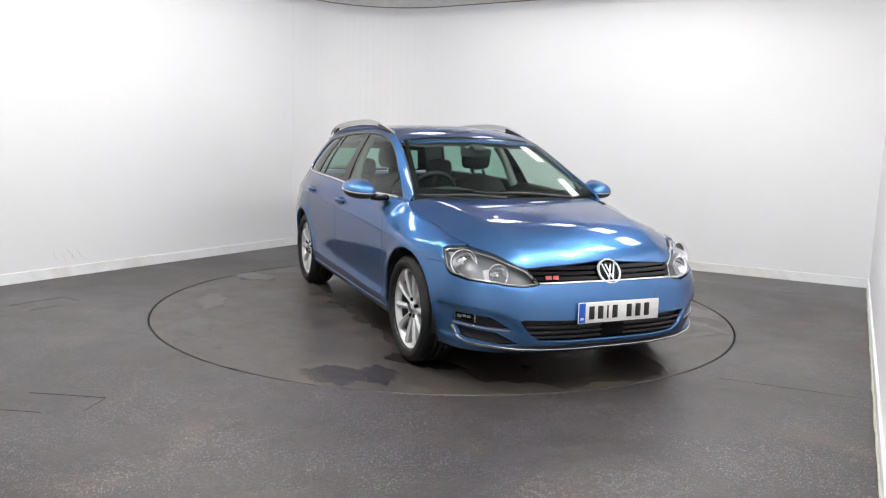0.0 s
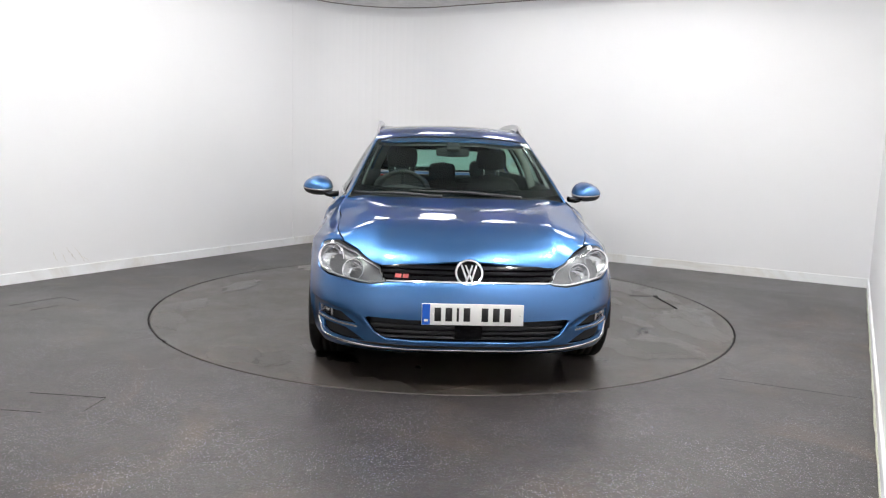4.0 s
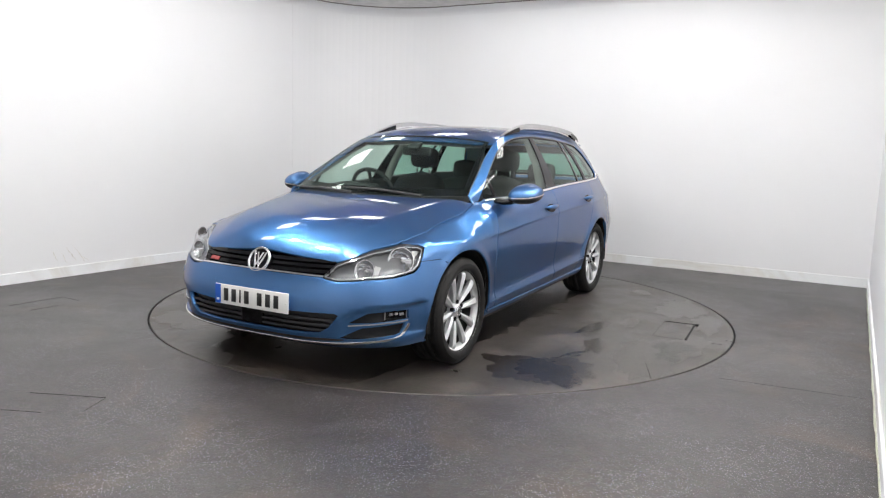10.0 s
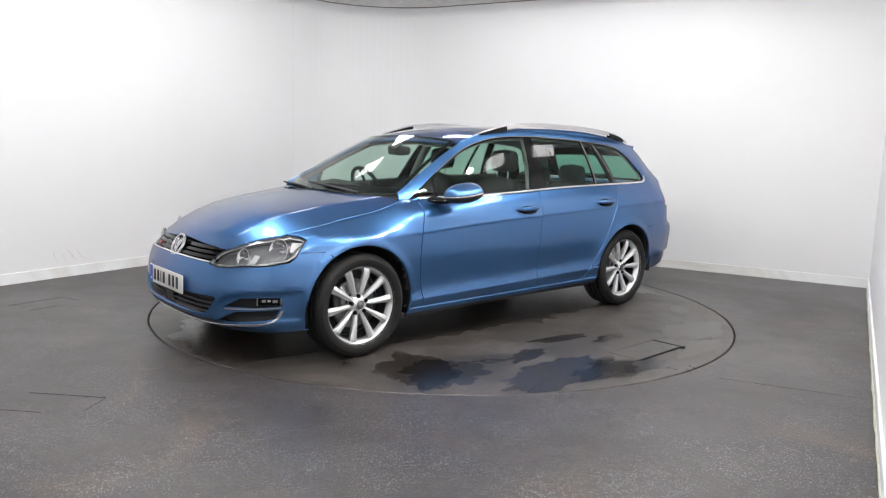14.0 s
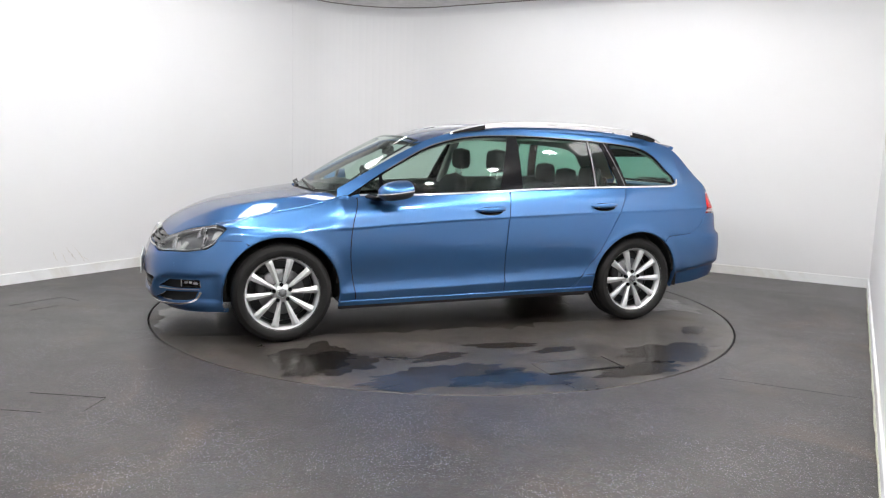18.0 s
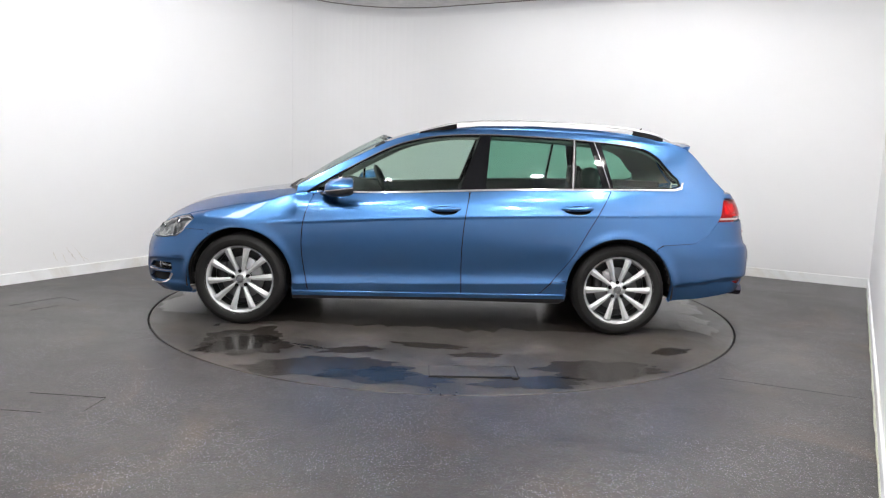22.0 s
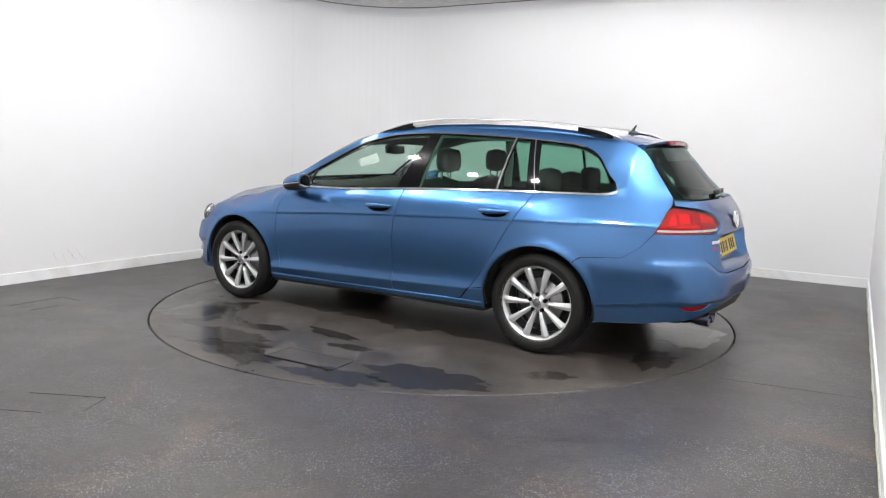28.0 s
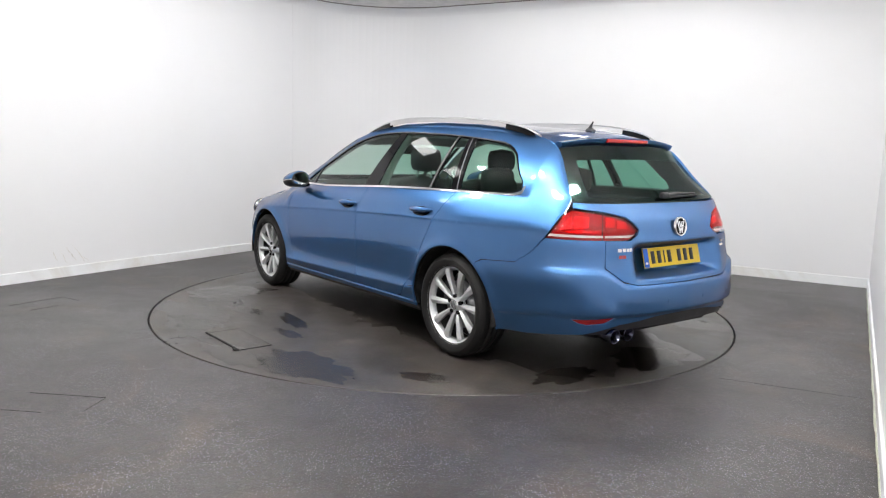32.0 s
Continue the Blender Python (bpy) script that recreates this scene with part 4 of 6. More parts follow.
def windows():
    tail_curve = [(-1.20, dlo_z(-1.20, .012))] + [(x, z) for x, z in dlo_curve if x < -1.22]
    q = []
    c = np.array([-1.45, 1.17])
    for x, z in tail_curve[1:]:
        d = c - np.array([x, z])
        p = np.array([x, z]) + d / np.linalg.norm(d) * 0.014
        q.append(on_wrap(*p))
    quarter = [on_wrap(-1.190, dlo_z(-1.19, .014))] + q + [on_wrap(x, belt(x)[1] + 0.021) for x in np.linspace(-1.66, -1.262, 8)]
    panes = {
        "quarter_light": pane(0.80, 0.78, 0.665, 0.655, 6, 0.010),
        "front_window": pane(0.64, 0.63, -0.198, -0.335),
        "rear_side_window": pane(-0.375, -0.410, -0.965, -0.992),
        "fixed_window": pane(-0.992, -1.018, -1.185, -1.108, 8),
        "rear_quarter_window": quarter,
    }
    frames = both("window_frame", SIDE, wrap_ray, DLO, GLOSSBLACK, label="gloss black window surround and pillar covers", holes=tuple(panes.values()), step=0.03, lift=-0.005, depth=0.012)
    for nm, poly in panes.items():
        both(nm, SIDE, wrap_ray, poly, GLASS if nm in ("quarter_light", "front_window") else REAR_GLASS, label="green-tinted side glass", step=0.04, lift=-0.009, depth=0.0)
    # grey divider bars, and a thin strip painting the rubber's glint along the window heads
    for fb, ft, w in ((-0.971, -0.998, 0.013), (-1.236, -1.140, 0.007)):
        zb, zt = belt(fb)[1] + 0.014, dlo_z(ft, 0.004)
        both("window_divider", SIDE, wrap_ray, [on_wrap(fb, zb), on_wrap(fb - w, zb), on_wrap(ft - w, zt), on_wrap(ft, zt)], SATIN, label="slim satin grey window divider", step=0.03, lift=-0.002, depth=0.004)
    head = [on_wrap(x, dlo_z(x, 0.001)) for x in np.linspace(0.60, -1.48, 50)]
    both("window_head_glint", SIDE, wrap_ray, head + [(a, z - 0.006) for a, z in head[::-1]], SATIN, label="thin grey strip painted as the glint along the window head", step=0.03, lift=-0.001, depth=0.003)
    # bright strip along the foot of the windows
    low = [on_wrap(x, z - 0.002) for x, z in belt_line(0.795, -1.655, 30, 0)]
    rise = [(-1.70, 1.010), (-1.750, 1.024), (-1.763, 1.068)]
    back = [(-1.750, 1.070), (-1.742, 1.040), (-1.70, 1.026)]
    strip = low + [on_wrap(*p) for p in rise + back] + [on_wrap(x, z + 0.011) for x, z in belt_line(-1.655, 0.80, 30, 0)]
    both("window_strip", SIDE, wrap_ray, strip, CHROME, label="bright chrome strip below the side windows", step=0.03, lift=0.006, depth=0.009)


def bonnet_panel():
    edge = []
    for x, z in smooth2(WING_TOP, 3):
        p, _ = SIDE.cast(*side_ray(x, z))
        edge.append((x, p.y - 0.006))
    front = [(2.036, 0.0), (2.030, 0.2), (2.010, 0.36), (1.994, 0.452), (1.970, 0.500), (1.85, 0.590), (1.738, 0.672)]
    half = smooth2(front, 4) + edge
    poly = half + [(0.965, 0.66), (1.06, 0.47), (1.105, 0.2), (1.115, 0.0)] + [(x, -y) for x, y in ([(1.105, 0.2), (1.06, 0.47), (0.965, 0.66)] + half[::-1][:-1])]
    one("bonnet", HOODSKIN, top_ray, poly, PAINT, step=0.022, depth=0.028)
    # black well below the windscreen
    cowl = [(1.10, 0.0), (1.09, 0.2), (1.045, 0.47), (0.96, 0.66), (0.90, 0.68), (0.92, 0.6), (0.98, 0.45), (1.03, 0.2), (1.04, 0.0)]
    cowl = cowl + [(x, -y) for x, y in cowl[1:-1][::-1]]
    one("scuttle", HOODSKIN, top_ray, cowl, PLASTIC, lift=-0.012, depth=0.01, label="black plastic scuttle panel under the windscreen")


def roof_panel():
    rp = [(x, roof_edge(x)[0] - 0.002) for x in np.linspace(0.31, -1.80, 44)]
    poly = [(0.40, 0.0), (0.39, 0.25), (0.355, 0.45)] + rp + [(x, -y) for x, y in rp[::-1]] + [(0.355, -0.45), (0.39, -0.25)]
    one("roof", ROOFSKIN, top_ray, poly, PAINT, step=0.035)
    one("headliner", ROOFSKIN, top_ray, [(x * 0.98, y * 0.97) for x, y in poly], LINING, label="pale grey roof lining", step=0.08, lift=-0.04, depth=0.0)


def patch(A, B, n=12, bow=0.0):
    """A ruled sheet between two curves of points, bowed outwards along its normal."""
    A, B = np.array(A, float), np.array(B, float)
    t = np.linspace(0, 1, n)[:, None, None]
    P = A[None] * (1 - t) + B[None] * t
    if bow:
        nrm = np.cross(np.gradient(P, axis=1), np.gradient(P, axis=0))
        nrm /= np.linalg.norm(nrm, axis=2, keepdims=True)
        P = P + nrm * (bow * 4 * t * (1 - t))
    return P


def mirror_line(pts, n=6):
    """A smooth line from centre to one side, continued to the other side."""
    h = smooth_line(pts, n)
    return np.concatenate([(h * np.array([1, -1, 1]))[::-1][:-1], h])


WS_LOW = mirror_line([(1.075, 0, .955), (1.06, .25, .957), (1.01, .48, .962), (.925, .685, .972)])
WS_TOP = mirror_line([(.405, 0, 1.352), (.40, .2, 1.348), (.375, .4, 1.337), (.33, .545, 1.318)])
RW_LOW = mirror_line([(-2.175, 0, 1.003), (-2.165, .3, 1.003), (-2.13, .5, 1.006), (-2.080, .645, 1.010)])
RW_TOP = mirror_line([(-1.895, 0, 1.315), (-1.89, .25, 1.31), (-1.865, .42, 1.30), (-1.835, .518, 1.288)])


def screen(name, A, B, rows, bow, material, label, border):
    """A windscreen of glass in a black border."""
    P = patch(A, B, rows, bow)
    v, f, n = grid_mesh(P)
    k = f[len(f) // 2]
    if np.cross(v[k[1]] - v[k[0]], v[k[2]] - v[k[0]])[2] < 0:
        f = [q[::-1] for q in f]
    ob = part(name, mesh_of(name, v, f), material, CAR, label)
    r, c, _ = P.shape
    # border band printed on the glass, just inside
    Q = P.copy()
    nrm = np.cross(np.gradient(P, axis=1), np.gradient(P, axis=0))
    nrm /= np.linalg.norm(nrm, axis=2, keepdims=True)
    Q = P - nrm * 0.003 * (1 if nrm[r // 2, c // 2, 2] > 0 else -1)
    keep = []
    b = border
    vs, fs, _ = grid_mesh(Q)
    for i in range(r - 1):
        for j in range(c - 1):
            if i < b[0] or i >= r - 1 - b[1] or j < b[2] or j >= c - 1 - b[2]:
                k = i * c + j
                keep.append((k, k + 1, k + c + 1, k + c))
    part("glass_border", mesh_of("glass_border", vs, keep), GLOSSBLACK, ob, "black printed glass border")
    return ob


def screens():
    screen("windscreen", WS_LOW, WS_TOP, 30, 0.014, SCREEN_GLASS, "raked green-tinted windscreen", (3, 1, 1))
    screen("rear_window", RW_LOW, RW_TOP, 26, 0.012, BACK_GLASS, "dark-tinted rear window", (2, 6, 3))


HEADLIGHT = [(.378, .590), (.430, .650), (.47, .667), (.60, .716), (.78, .750), (.845, .742), (.880, .727), (.838, .640), (.80, .612), (.70, .593), (.58, .586), (.51, .577), (.45, .573), (.39, .581)]


def bumper_front():
    arch = []
    for b in np.linspace(56, -18, 16):
        x, z = WBF + ARCH * math.cos(math.radians(b)), HUB_Z + ARCH * math.sin(math.radians(b))
        p, _ = SIDE.cast(*side_ray(min(x, 1.69), z))
        arch.append((nose_a(x, p.y), z))
    top = [(0, .586), (.25, .584), (.378, .580), (.392, .573), (.45, .564), (.51, .568), (.58, .577), (.70, .584), (.81, .605), (.843, .637), (.850, .6575), (.93, .6575), (1.0, .6575)]
    bottom = [(.90, .208), (.75, .205), (.5, .203), (.25, .205), (0, .206)]
    half = top + arch + bottom
    poly = half + [(-a, z) for a, z in half[::-1][1:-1]]
    low = [(0, .282), (.25, .283), (.365, .290), (.415, .325), (.458, .392), (.44, .402), (.25, .398), (0, .397)]
    lowgrille = low + [(-a, z) for a, z in low[::-1][1:-1]]
    fog = [(.50, .352), (.586, .404), (.70, .412), (.775, .412), (.780, .362), (.62, .352)]
    slot = [(.56, .325), (.66, .334), (.766, .342), (.742, .290), (.70, .280), (.62, .273), (.50, .262), (.455, .268)]
    mfog, mslot = [(-a, z) for a, z in fog], [(-a, z) for a, z in slot]
    one("front_bumper", FULL, nose_ray, poly, PAINT, holes=(lowgrille, fog, slot, mfog, mslot), step=0.022, depth=0.03)
    grow = lambda pl, k=1.05: [((a - np.mean([q[0] for q in pl])) * k + np.mean([q[0] for q in pl]), (z - np.mean([q[1] for q in pl])) * k + np.mean([q[1] for q in pl])) for a, z in pl]
    lg = one("lower_grille", FULL, nose_ray, grow(lowgrille), PLASTIC, lift=-0.05, depth=0.0, label="black slatted lower grille")
    for z in (0.302, 0.332, 0.362):
        w = 0.40 + (z - 0.30) * 0.5
        one("slat", FULL, nose_ray, sym([(0, z - 0.006), (w, z - 0.006), (w, z + 0.006), (0, z + 0.006)])[:], PLASTIC, lg, lift=-0.016, depth=0.03)
    one("sensor_cover", FULL, nose_ray, [(-.06, .292), (.06, .292), (.06, .380), (-.06, .380)], GLOSSBLACK, lg, lift=-0.014, depth=0.03)
    both("fog_recess", FULL, nose_ray, grow(fog), LINER, lift=-0.028, depth=0.0)
    both("air_slot", FULL, nose_ray, grow(slot), LINER, lift=-0.028, depth=0.0)
    lamps = both("fog_lamp", FULL, nose_ray, [(.662, .362), (.776, .364), (.776, .409), (.662, .408)], GLOSSBLACK, label="small clear fog lamp in a bright frame", lift=-0.024, depth=0.0)
    for k, s in enumerate((1, -1)):
        for bit, mt in (([(.660, .362), (.665, .362), (.667, .408), (.662, .408)], CHROME), ([(.771, .364), (.776, .364), (.776, .409), (.771, .409)], CHROME),
                        ([(.685, .384), (.704, .384), (.704, .398), (.685, .398)], REFLECTOR), ([(.712, .386), (.726, .386), (.726, .398), (.712, .398)], WHITE_LENS),
                        ([(.735, .380), (.760, .381), (.756, .397), (.735, .396)], REFLECTOR)):
            one("lamp_bit", FULL, nose_ray, [(a * s, z) for a, z in bit], mt, lamps[k], step=0.02, lift=-0.012, depth=0.01)
        one("fog_lens", FULL, nose_ray, [(a * s, z) for a, z in ((.660, .360), (.778, .362), (.778, .411), (.660, .410))], CLEAR, lamps[k], step=0.03, lift=-0.005, depth=0.0)
    both("fog_blade", FULL, nose_ray, [(.50, .334), (.66, .343), (.772, .350), (.772, .358), (.65, .351), (.50, .343)], CHROME, lift=0.003, depth=0.012, label="slim bright blade below the fog lamp")
    lip = [(0, .234), (.2, .234), (.35, .236), (.45, .242), (.60, .256), (.68, .264), (.725, .274), (.750, .297), (.772, .338)]
    lip = smooth2(lip, 4)
    outer = [(a, z - .011) if a < .7 else (a + .012, z - .004) for a, z in lip]
    one("chrome_lip", FULL, nose_ray, sym([(0, .234)] + lip[1:] + outer[::-1]), CHROME, label="chrome strip along the bumper foot", step=0.015, lift=0.005, depth=0.008)
    one("lip_gap", FULL, nose_ray, sym([(0, .2455), (.35, .248), (.47, .256), (.50, .264), (.42, .266), (.30, .262), (0, .2605)]), PLASTIC, label="dark slot above the chrome lip", step=0.02, lift=0.0015, depth=0.004)
    # sensors
    for a in (-.62, -.25, .25, .62):
        z = 0.50
        one("parking_sensor", FULL, nose_ray, [(a + .016 * math.cos(t), z + .016 * 1.05 * math.sin(t)) for t in np.linspace(0, 2 * math.pi, 13)[:-1]], PAINT, step=0.01, lift=0.0025, depth=0.003)
    # upper grille
    gp = [(0, .583), (.25, .581), (.378, .577), (.395, .60), (.43, .652), (.41, .684), (.25, .700), (0, .704)]
    gp = gp + [(-a, z) for a, z in gp[::-1][1:-1]]
    ug = one("upper_grille", FULL, nose_ray, gp, GLOSSBLACK, lift=-0.035, depth=0.0, label="gloss black upper grille")
    for z, w in ((0.613, .405), (0.638, .420), (0.663, .425)):
        one("slat", FULL, nose_ray, sym([(0, z - .009), (w, z - .009), (w, z + .007), (0, z + .007)]), GLOSSBLACK, ug, step=0.02, lift=-0.008, depth=0.025)
    one("chrome_strip", FULL, nose_ray, sym([(0, .5875), (.20, .587), (.376, .583), (.380, .590), (.20, .594), (0, .5945)]), CHROME, ug, step=0.02, lift=0.002, depth=0.012, label="thin chrome grille strip")
    # small red badge, plain bars
    for a0, w in ((-.345, .030), (-.308, .026)):
        one("badge_bar", FULL, nose_ray, [(a0, .606), (a0 + w, .606), (a0 + w, .623), (a0, .623)], BADGE_RED, ug, step=0.02, lift=-0.002, depth=0.006)


def disc_prof(profile, seg=40, m=None):
    v, f = lathe(profile, seg, "z")
    v = [Vector(p) for p in v]
    if m is not None:
        v = [m @ p for p in v]
    return v, f


def emblem(pos, normal, r, parent=CAR):
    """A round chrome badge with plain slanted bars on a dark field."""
    q = Vector(normal).to_track_quat("Z", "Y").to_matrix().to_4x4()
    m = Matrix.Translation(pos) @ q
    root = part("badge", mesh_of("badge", *disc_prof([(0.0, 0.004), (r * 0.8, 0.003), (r * 0.86, 0.0)], 40, m)), GLOSSBLACK, parent, "round chrome badge")
    part("ring", mesh_of("ring", *disc_prof([(r * 0.8, 0.0), (r * 0.82, 0.010), (r * 0.9, 0.014), (r * 0.98, 0.010), (r, 0.0)], 40, m)), CHROME, root, "chrome ring")
    for dx, dy, ang, ln in ((-.34, 0, 18, 1.25), (.34, 0, -18, 1.25), (-.02, -.05, 20, 1.3), (.02, -.05, -20, 1.3)):
        bmx = box_bm(0, 0, 0.007, r * 0.15, r * ln, 0.008, 0.002, 1, Matrix.Rotation(radians(ang), 4, "Z"))
        bmesh.ops.translate(bmx, vec=(dx * r, dy * r, 0), verts=bmx.verts)
        bmesh.ops.transform(bmx, matrix=m, verts=bmx.verts)
        part("bar", bmx, CHROME, root)
    return root


def plate(pos, normal, field, mirror_blue, name):
    """A number plate whose writing is plain bars."""
    z = Vector(normal).normalized()
    x = Vector((0, 0, 1)).cross(z).normalized()
    y = z.cross(x)
    m = Matrix.Translation(pos) @ Matrix((x, y, z)).transposed().to_4x4()
    bm = box_bm(0, 0, 0, 0.52, 0.111, 0.006, 0.0025, 2, None)
    bmesh.ops.transform(bm, matrix=m, verts=bm.verts)
    p = part(name, bm, field, CAR, "number plate with dark bars")
    bm = box_bm(-0.2375, 0, 0.0036, 0.040, 0.106, 0.001)
    bmesh.ops.transform(bm, matrix=m, verts=bm.verts)
    part("blue_band", bm, PLATE_BLUE, p, "blue band")
    bm = box_bm(-0.2375, -0.03, 0.0045, 0.02, 0.012, 0.001)
    bmesh.ops.transform(bm, matrix=m, verts=bm.verts)
    part("band_mark", bm, PLATE_W, p)
    for cx, w in ((-.178, .034), (-.122, .034), (-.076, .012), (-.030, .034), (.062, .034), (.120, .034), (.178, .034)):
        bm = box_bm(cx, 0, 0.004, w, 0.070, 0.0015, 0.0006, 1)
        bmesh.ops.transform(bm, matrix=m, verts=bm.verts)
        part("bar", bm, PLATE_INK, p)
    for cx in (-.19, .245):
        v, f = disc_prof([(0.0, 0.0055), (0.005, 0.005), (0.006, 0.0035)], 12, m @ Matrix.Translation((cx if cx > 0 else -.205, 0, 0)))
        part("screw_cap", mesh_of("screw_cap", v, f), field, p)
    return p


def inset(poly, d):
    """An outline moved inwards by d."""
    n = len(poly)
    area = sum(poly[i][0] * poly[(i + 1) % n][1] - poly[(i + 1) % n][0] * poly[i][1] for i in range(n))
    sgn = 1 if area > 0 else -1
    out = []
    for i in range(n):
        a, b, c = (Vector(poly[(i + k) % n]) for k in (-1, 0, 1))
        e1, e2 = (b - a).normalized(), (c - b).normalized()
        m = (Vector((-e1.y, e1.x)) + Vector((-e2.y, e2.x))).normalized()
        out.append(tuple(b + m * d * sgn / max(0.5, m.dot(Vector((-e1.y, e1.x))))))
    return out


def headlights():
    out = both("headlight", FULL, nose_ray, HEADLIGHT, LAMP_GREY, label="clear headlight with chrome reflectors in a grey housing", step=0.025, lift=-0.045, depth=0.0)
    lens = both("headlight_lens", FULL, nose_ray, HEADLIGHT, CLEAR, step=0.02, lift=-0.003, depth=0.0)
    # side walls of the housing
    for k, s in enumerate((1, -1)):
        vs, fs = [], []
        pl = resample(HEADLIGHT, 0.02)
        for a, z in pl:
            p, n = FULL.cast(*nose_ray(a * s, z))
            vs += [p - n * 0.004, p - n * 0.046]
        n_ = len(pl)
        for i in range(n_):
            j = (i + 1) % n_
            fs.append((2 * i, 2 * j, 2 * j + 1, 2 * i + 1))
        part("housing_wall", mesh_of("housing_wall", vs, fs), LAMP_GREY, out[k])
        # reflector bowls: centre angle, height, radius
        for a, z, r in ((.760, .684, .074), (.575, .640, .058)):
            p, n = FULL.cast(*nose_ray(a * s, z))
            d = (n * 0.35 + Vector((1, 0, 0)) * 0.65).normalized()
            m = Matrix.Translation(p - n * 0.042) @ d.to_track_quat("Z", "Y").to_matrix().to_4x4()
            v, f = disc_prof([(r, 0.034), (r * 0.96, 0.036), (r * 0.86, 0.018), (r * 0.6, 0.0), (r * 0.3, -0.008), (0.001, -0.010)], 28, m)
            bowl = part("reflector", mesh_of("reflector", v, f), REFLECTOR, out[k], "chrome reflector bowl")
            v, f = disc_prof([(0.001, 0.022), (r * 0.10, 0.019), (r * 0.13, 0.008), (r * 0.13, -0.008)], 16, m)
            part("bulb", mesh_of("bulb", v, f), WHITE_LENS, bowl)
        rim = [(a * s, z) for a, z in inset(HEADLIGHT, 0.005)]
        one("lens_border", FULL, nose_ray, rim, CHROME, out[k], "thin chrome border inside the lens", holes=([(a * s, z) for a, z in inset(HEADLIGHT, 0.0095)],), step=0.03, lift=-0.010, depth=0.006)
        # bright divider and lower strip
        for poly in ([(.805, .668), (.850, .712), (.868, .724), (.838, .733), (.80, .736)], [(.595, .600), (.625, .598), (.645, .655), (.615, .662)], [(.41, .584), (.52, .586), (.70, .600), (.80, .620), (.80, .628), (.70, .608), (.52, .594), (.42, .596)]):
            pl2 = [(a * s, z) for a, z in poly]
            one("bright_strip", FULL, nose_ray, pl2, WHITE_LENS, out[k], step=0.02, lift=-0.035, depth=0.01)


TL_OUT = [(.724, .950), (.80, .957), (.935, .967), (.985, .940), (1.088, .812), (1.0, .811), (.724, .813)]
TL_IN = [(.714, .949), (.64, .938), (.559, .922), (.50, .895), (.455, .862), (.47, .838), (.530, .813), (.714, .813)]


def tail_lights():
    shapes = {
        "tail_light": (TL_OUT, [(.724, .824), (1.068, .823), (1.060, .836), (.724, .836)],
                       [(.724, .950), (.80, .957), (.935, .967), (.985, .940), (1.060, .848), (.724, .844)],
                       [([(.735, .880), (.80, .884), (.80, .930), (.735, .928)], RED_DEEP), ([(.815, .876), (.90, .872), (.915, .934), (.815, .930)], RED_BRIGHT),
                        ([(.925, .868), (.995, .862), (.950, .928), (.930, .932)], RED_BRIGHT), ([(.735, .848), (.90, .850), (.99, .852), (.90, .862), (.735, .866)], RED_BRIGHT)]),
        "tailgate_light": (TL_IN, [(.490, .838), (.535, .824), (.710, .823), (.710, .835), (.53, .836)],
                           [(.714, .949), (.64, .938), (.559, .922), (.50, .895), (.460, .866), (.468, .848), (.714, .844)],
                           [([(.64, .876), (.705, .880), (.705, .932), (.64, .922)], RED_BRIGHT), ([(.53, .868), (.625, .874), (.625, .918), (.555, .906)], RED_BRIGHT),
                            ([(.49, .850), (.70, .850), (.70, .864), (.50, .862)], RED_DEEP)]),
    }
    for nm, (poly, strip, upper, cells) in shapes.items():
        base = both(nm, FULL, tail_ray, poly, RED_DEEP, label="red tail light with a pale lower strip", step=0.03, lift=-0.024, depth=0.0)
        for k, s in enumerate((1, -1)):
            flip = lambda pl: [(a * s, z) for a, z in pl]
            one("pale_strip", FULL, tail_ray, flip(strip), PINK_LENS, base[k], "pale reversing lens strip", step=0.03, lift=-0.006, depth=0.01)
            one("lens", FULL, tail_ray, flip(upper), RED_LENS, base[k], "glossy red lens", step=0.03, lift=-0.001, depth=0.0)
            # lamp chambers behind the lens
            for cell, mt in cells:
                one("lamp_chamber", FULL, tail_ray, flip(cell), mt, base[k], step=0.02, lift=-0.010, depth=0.012)


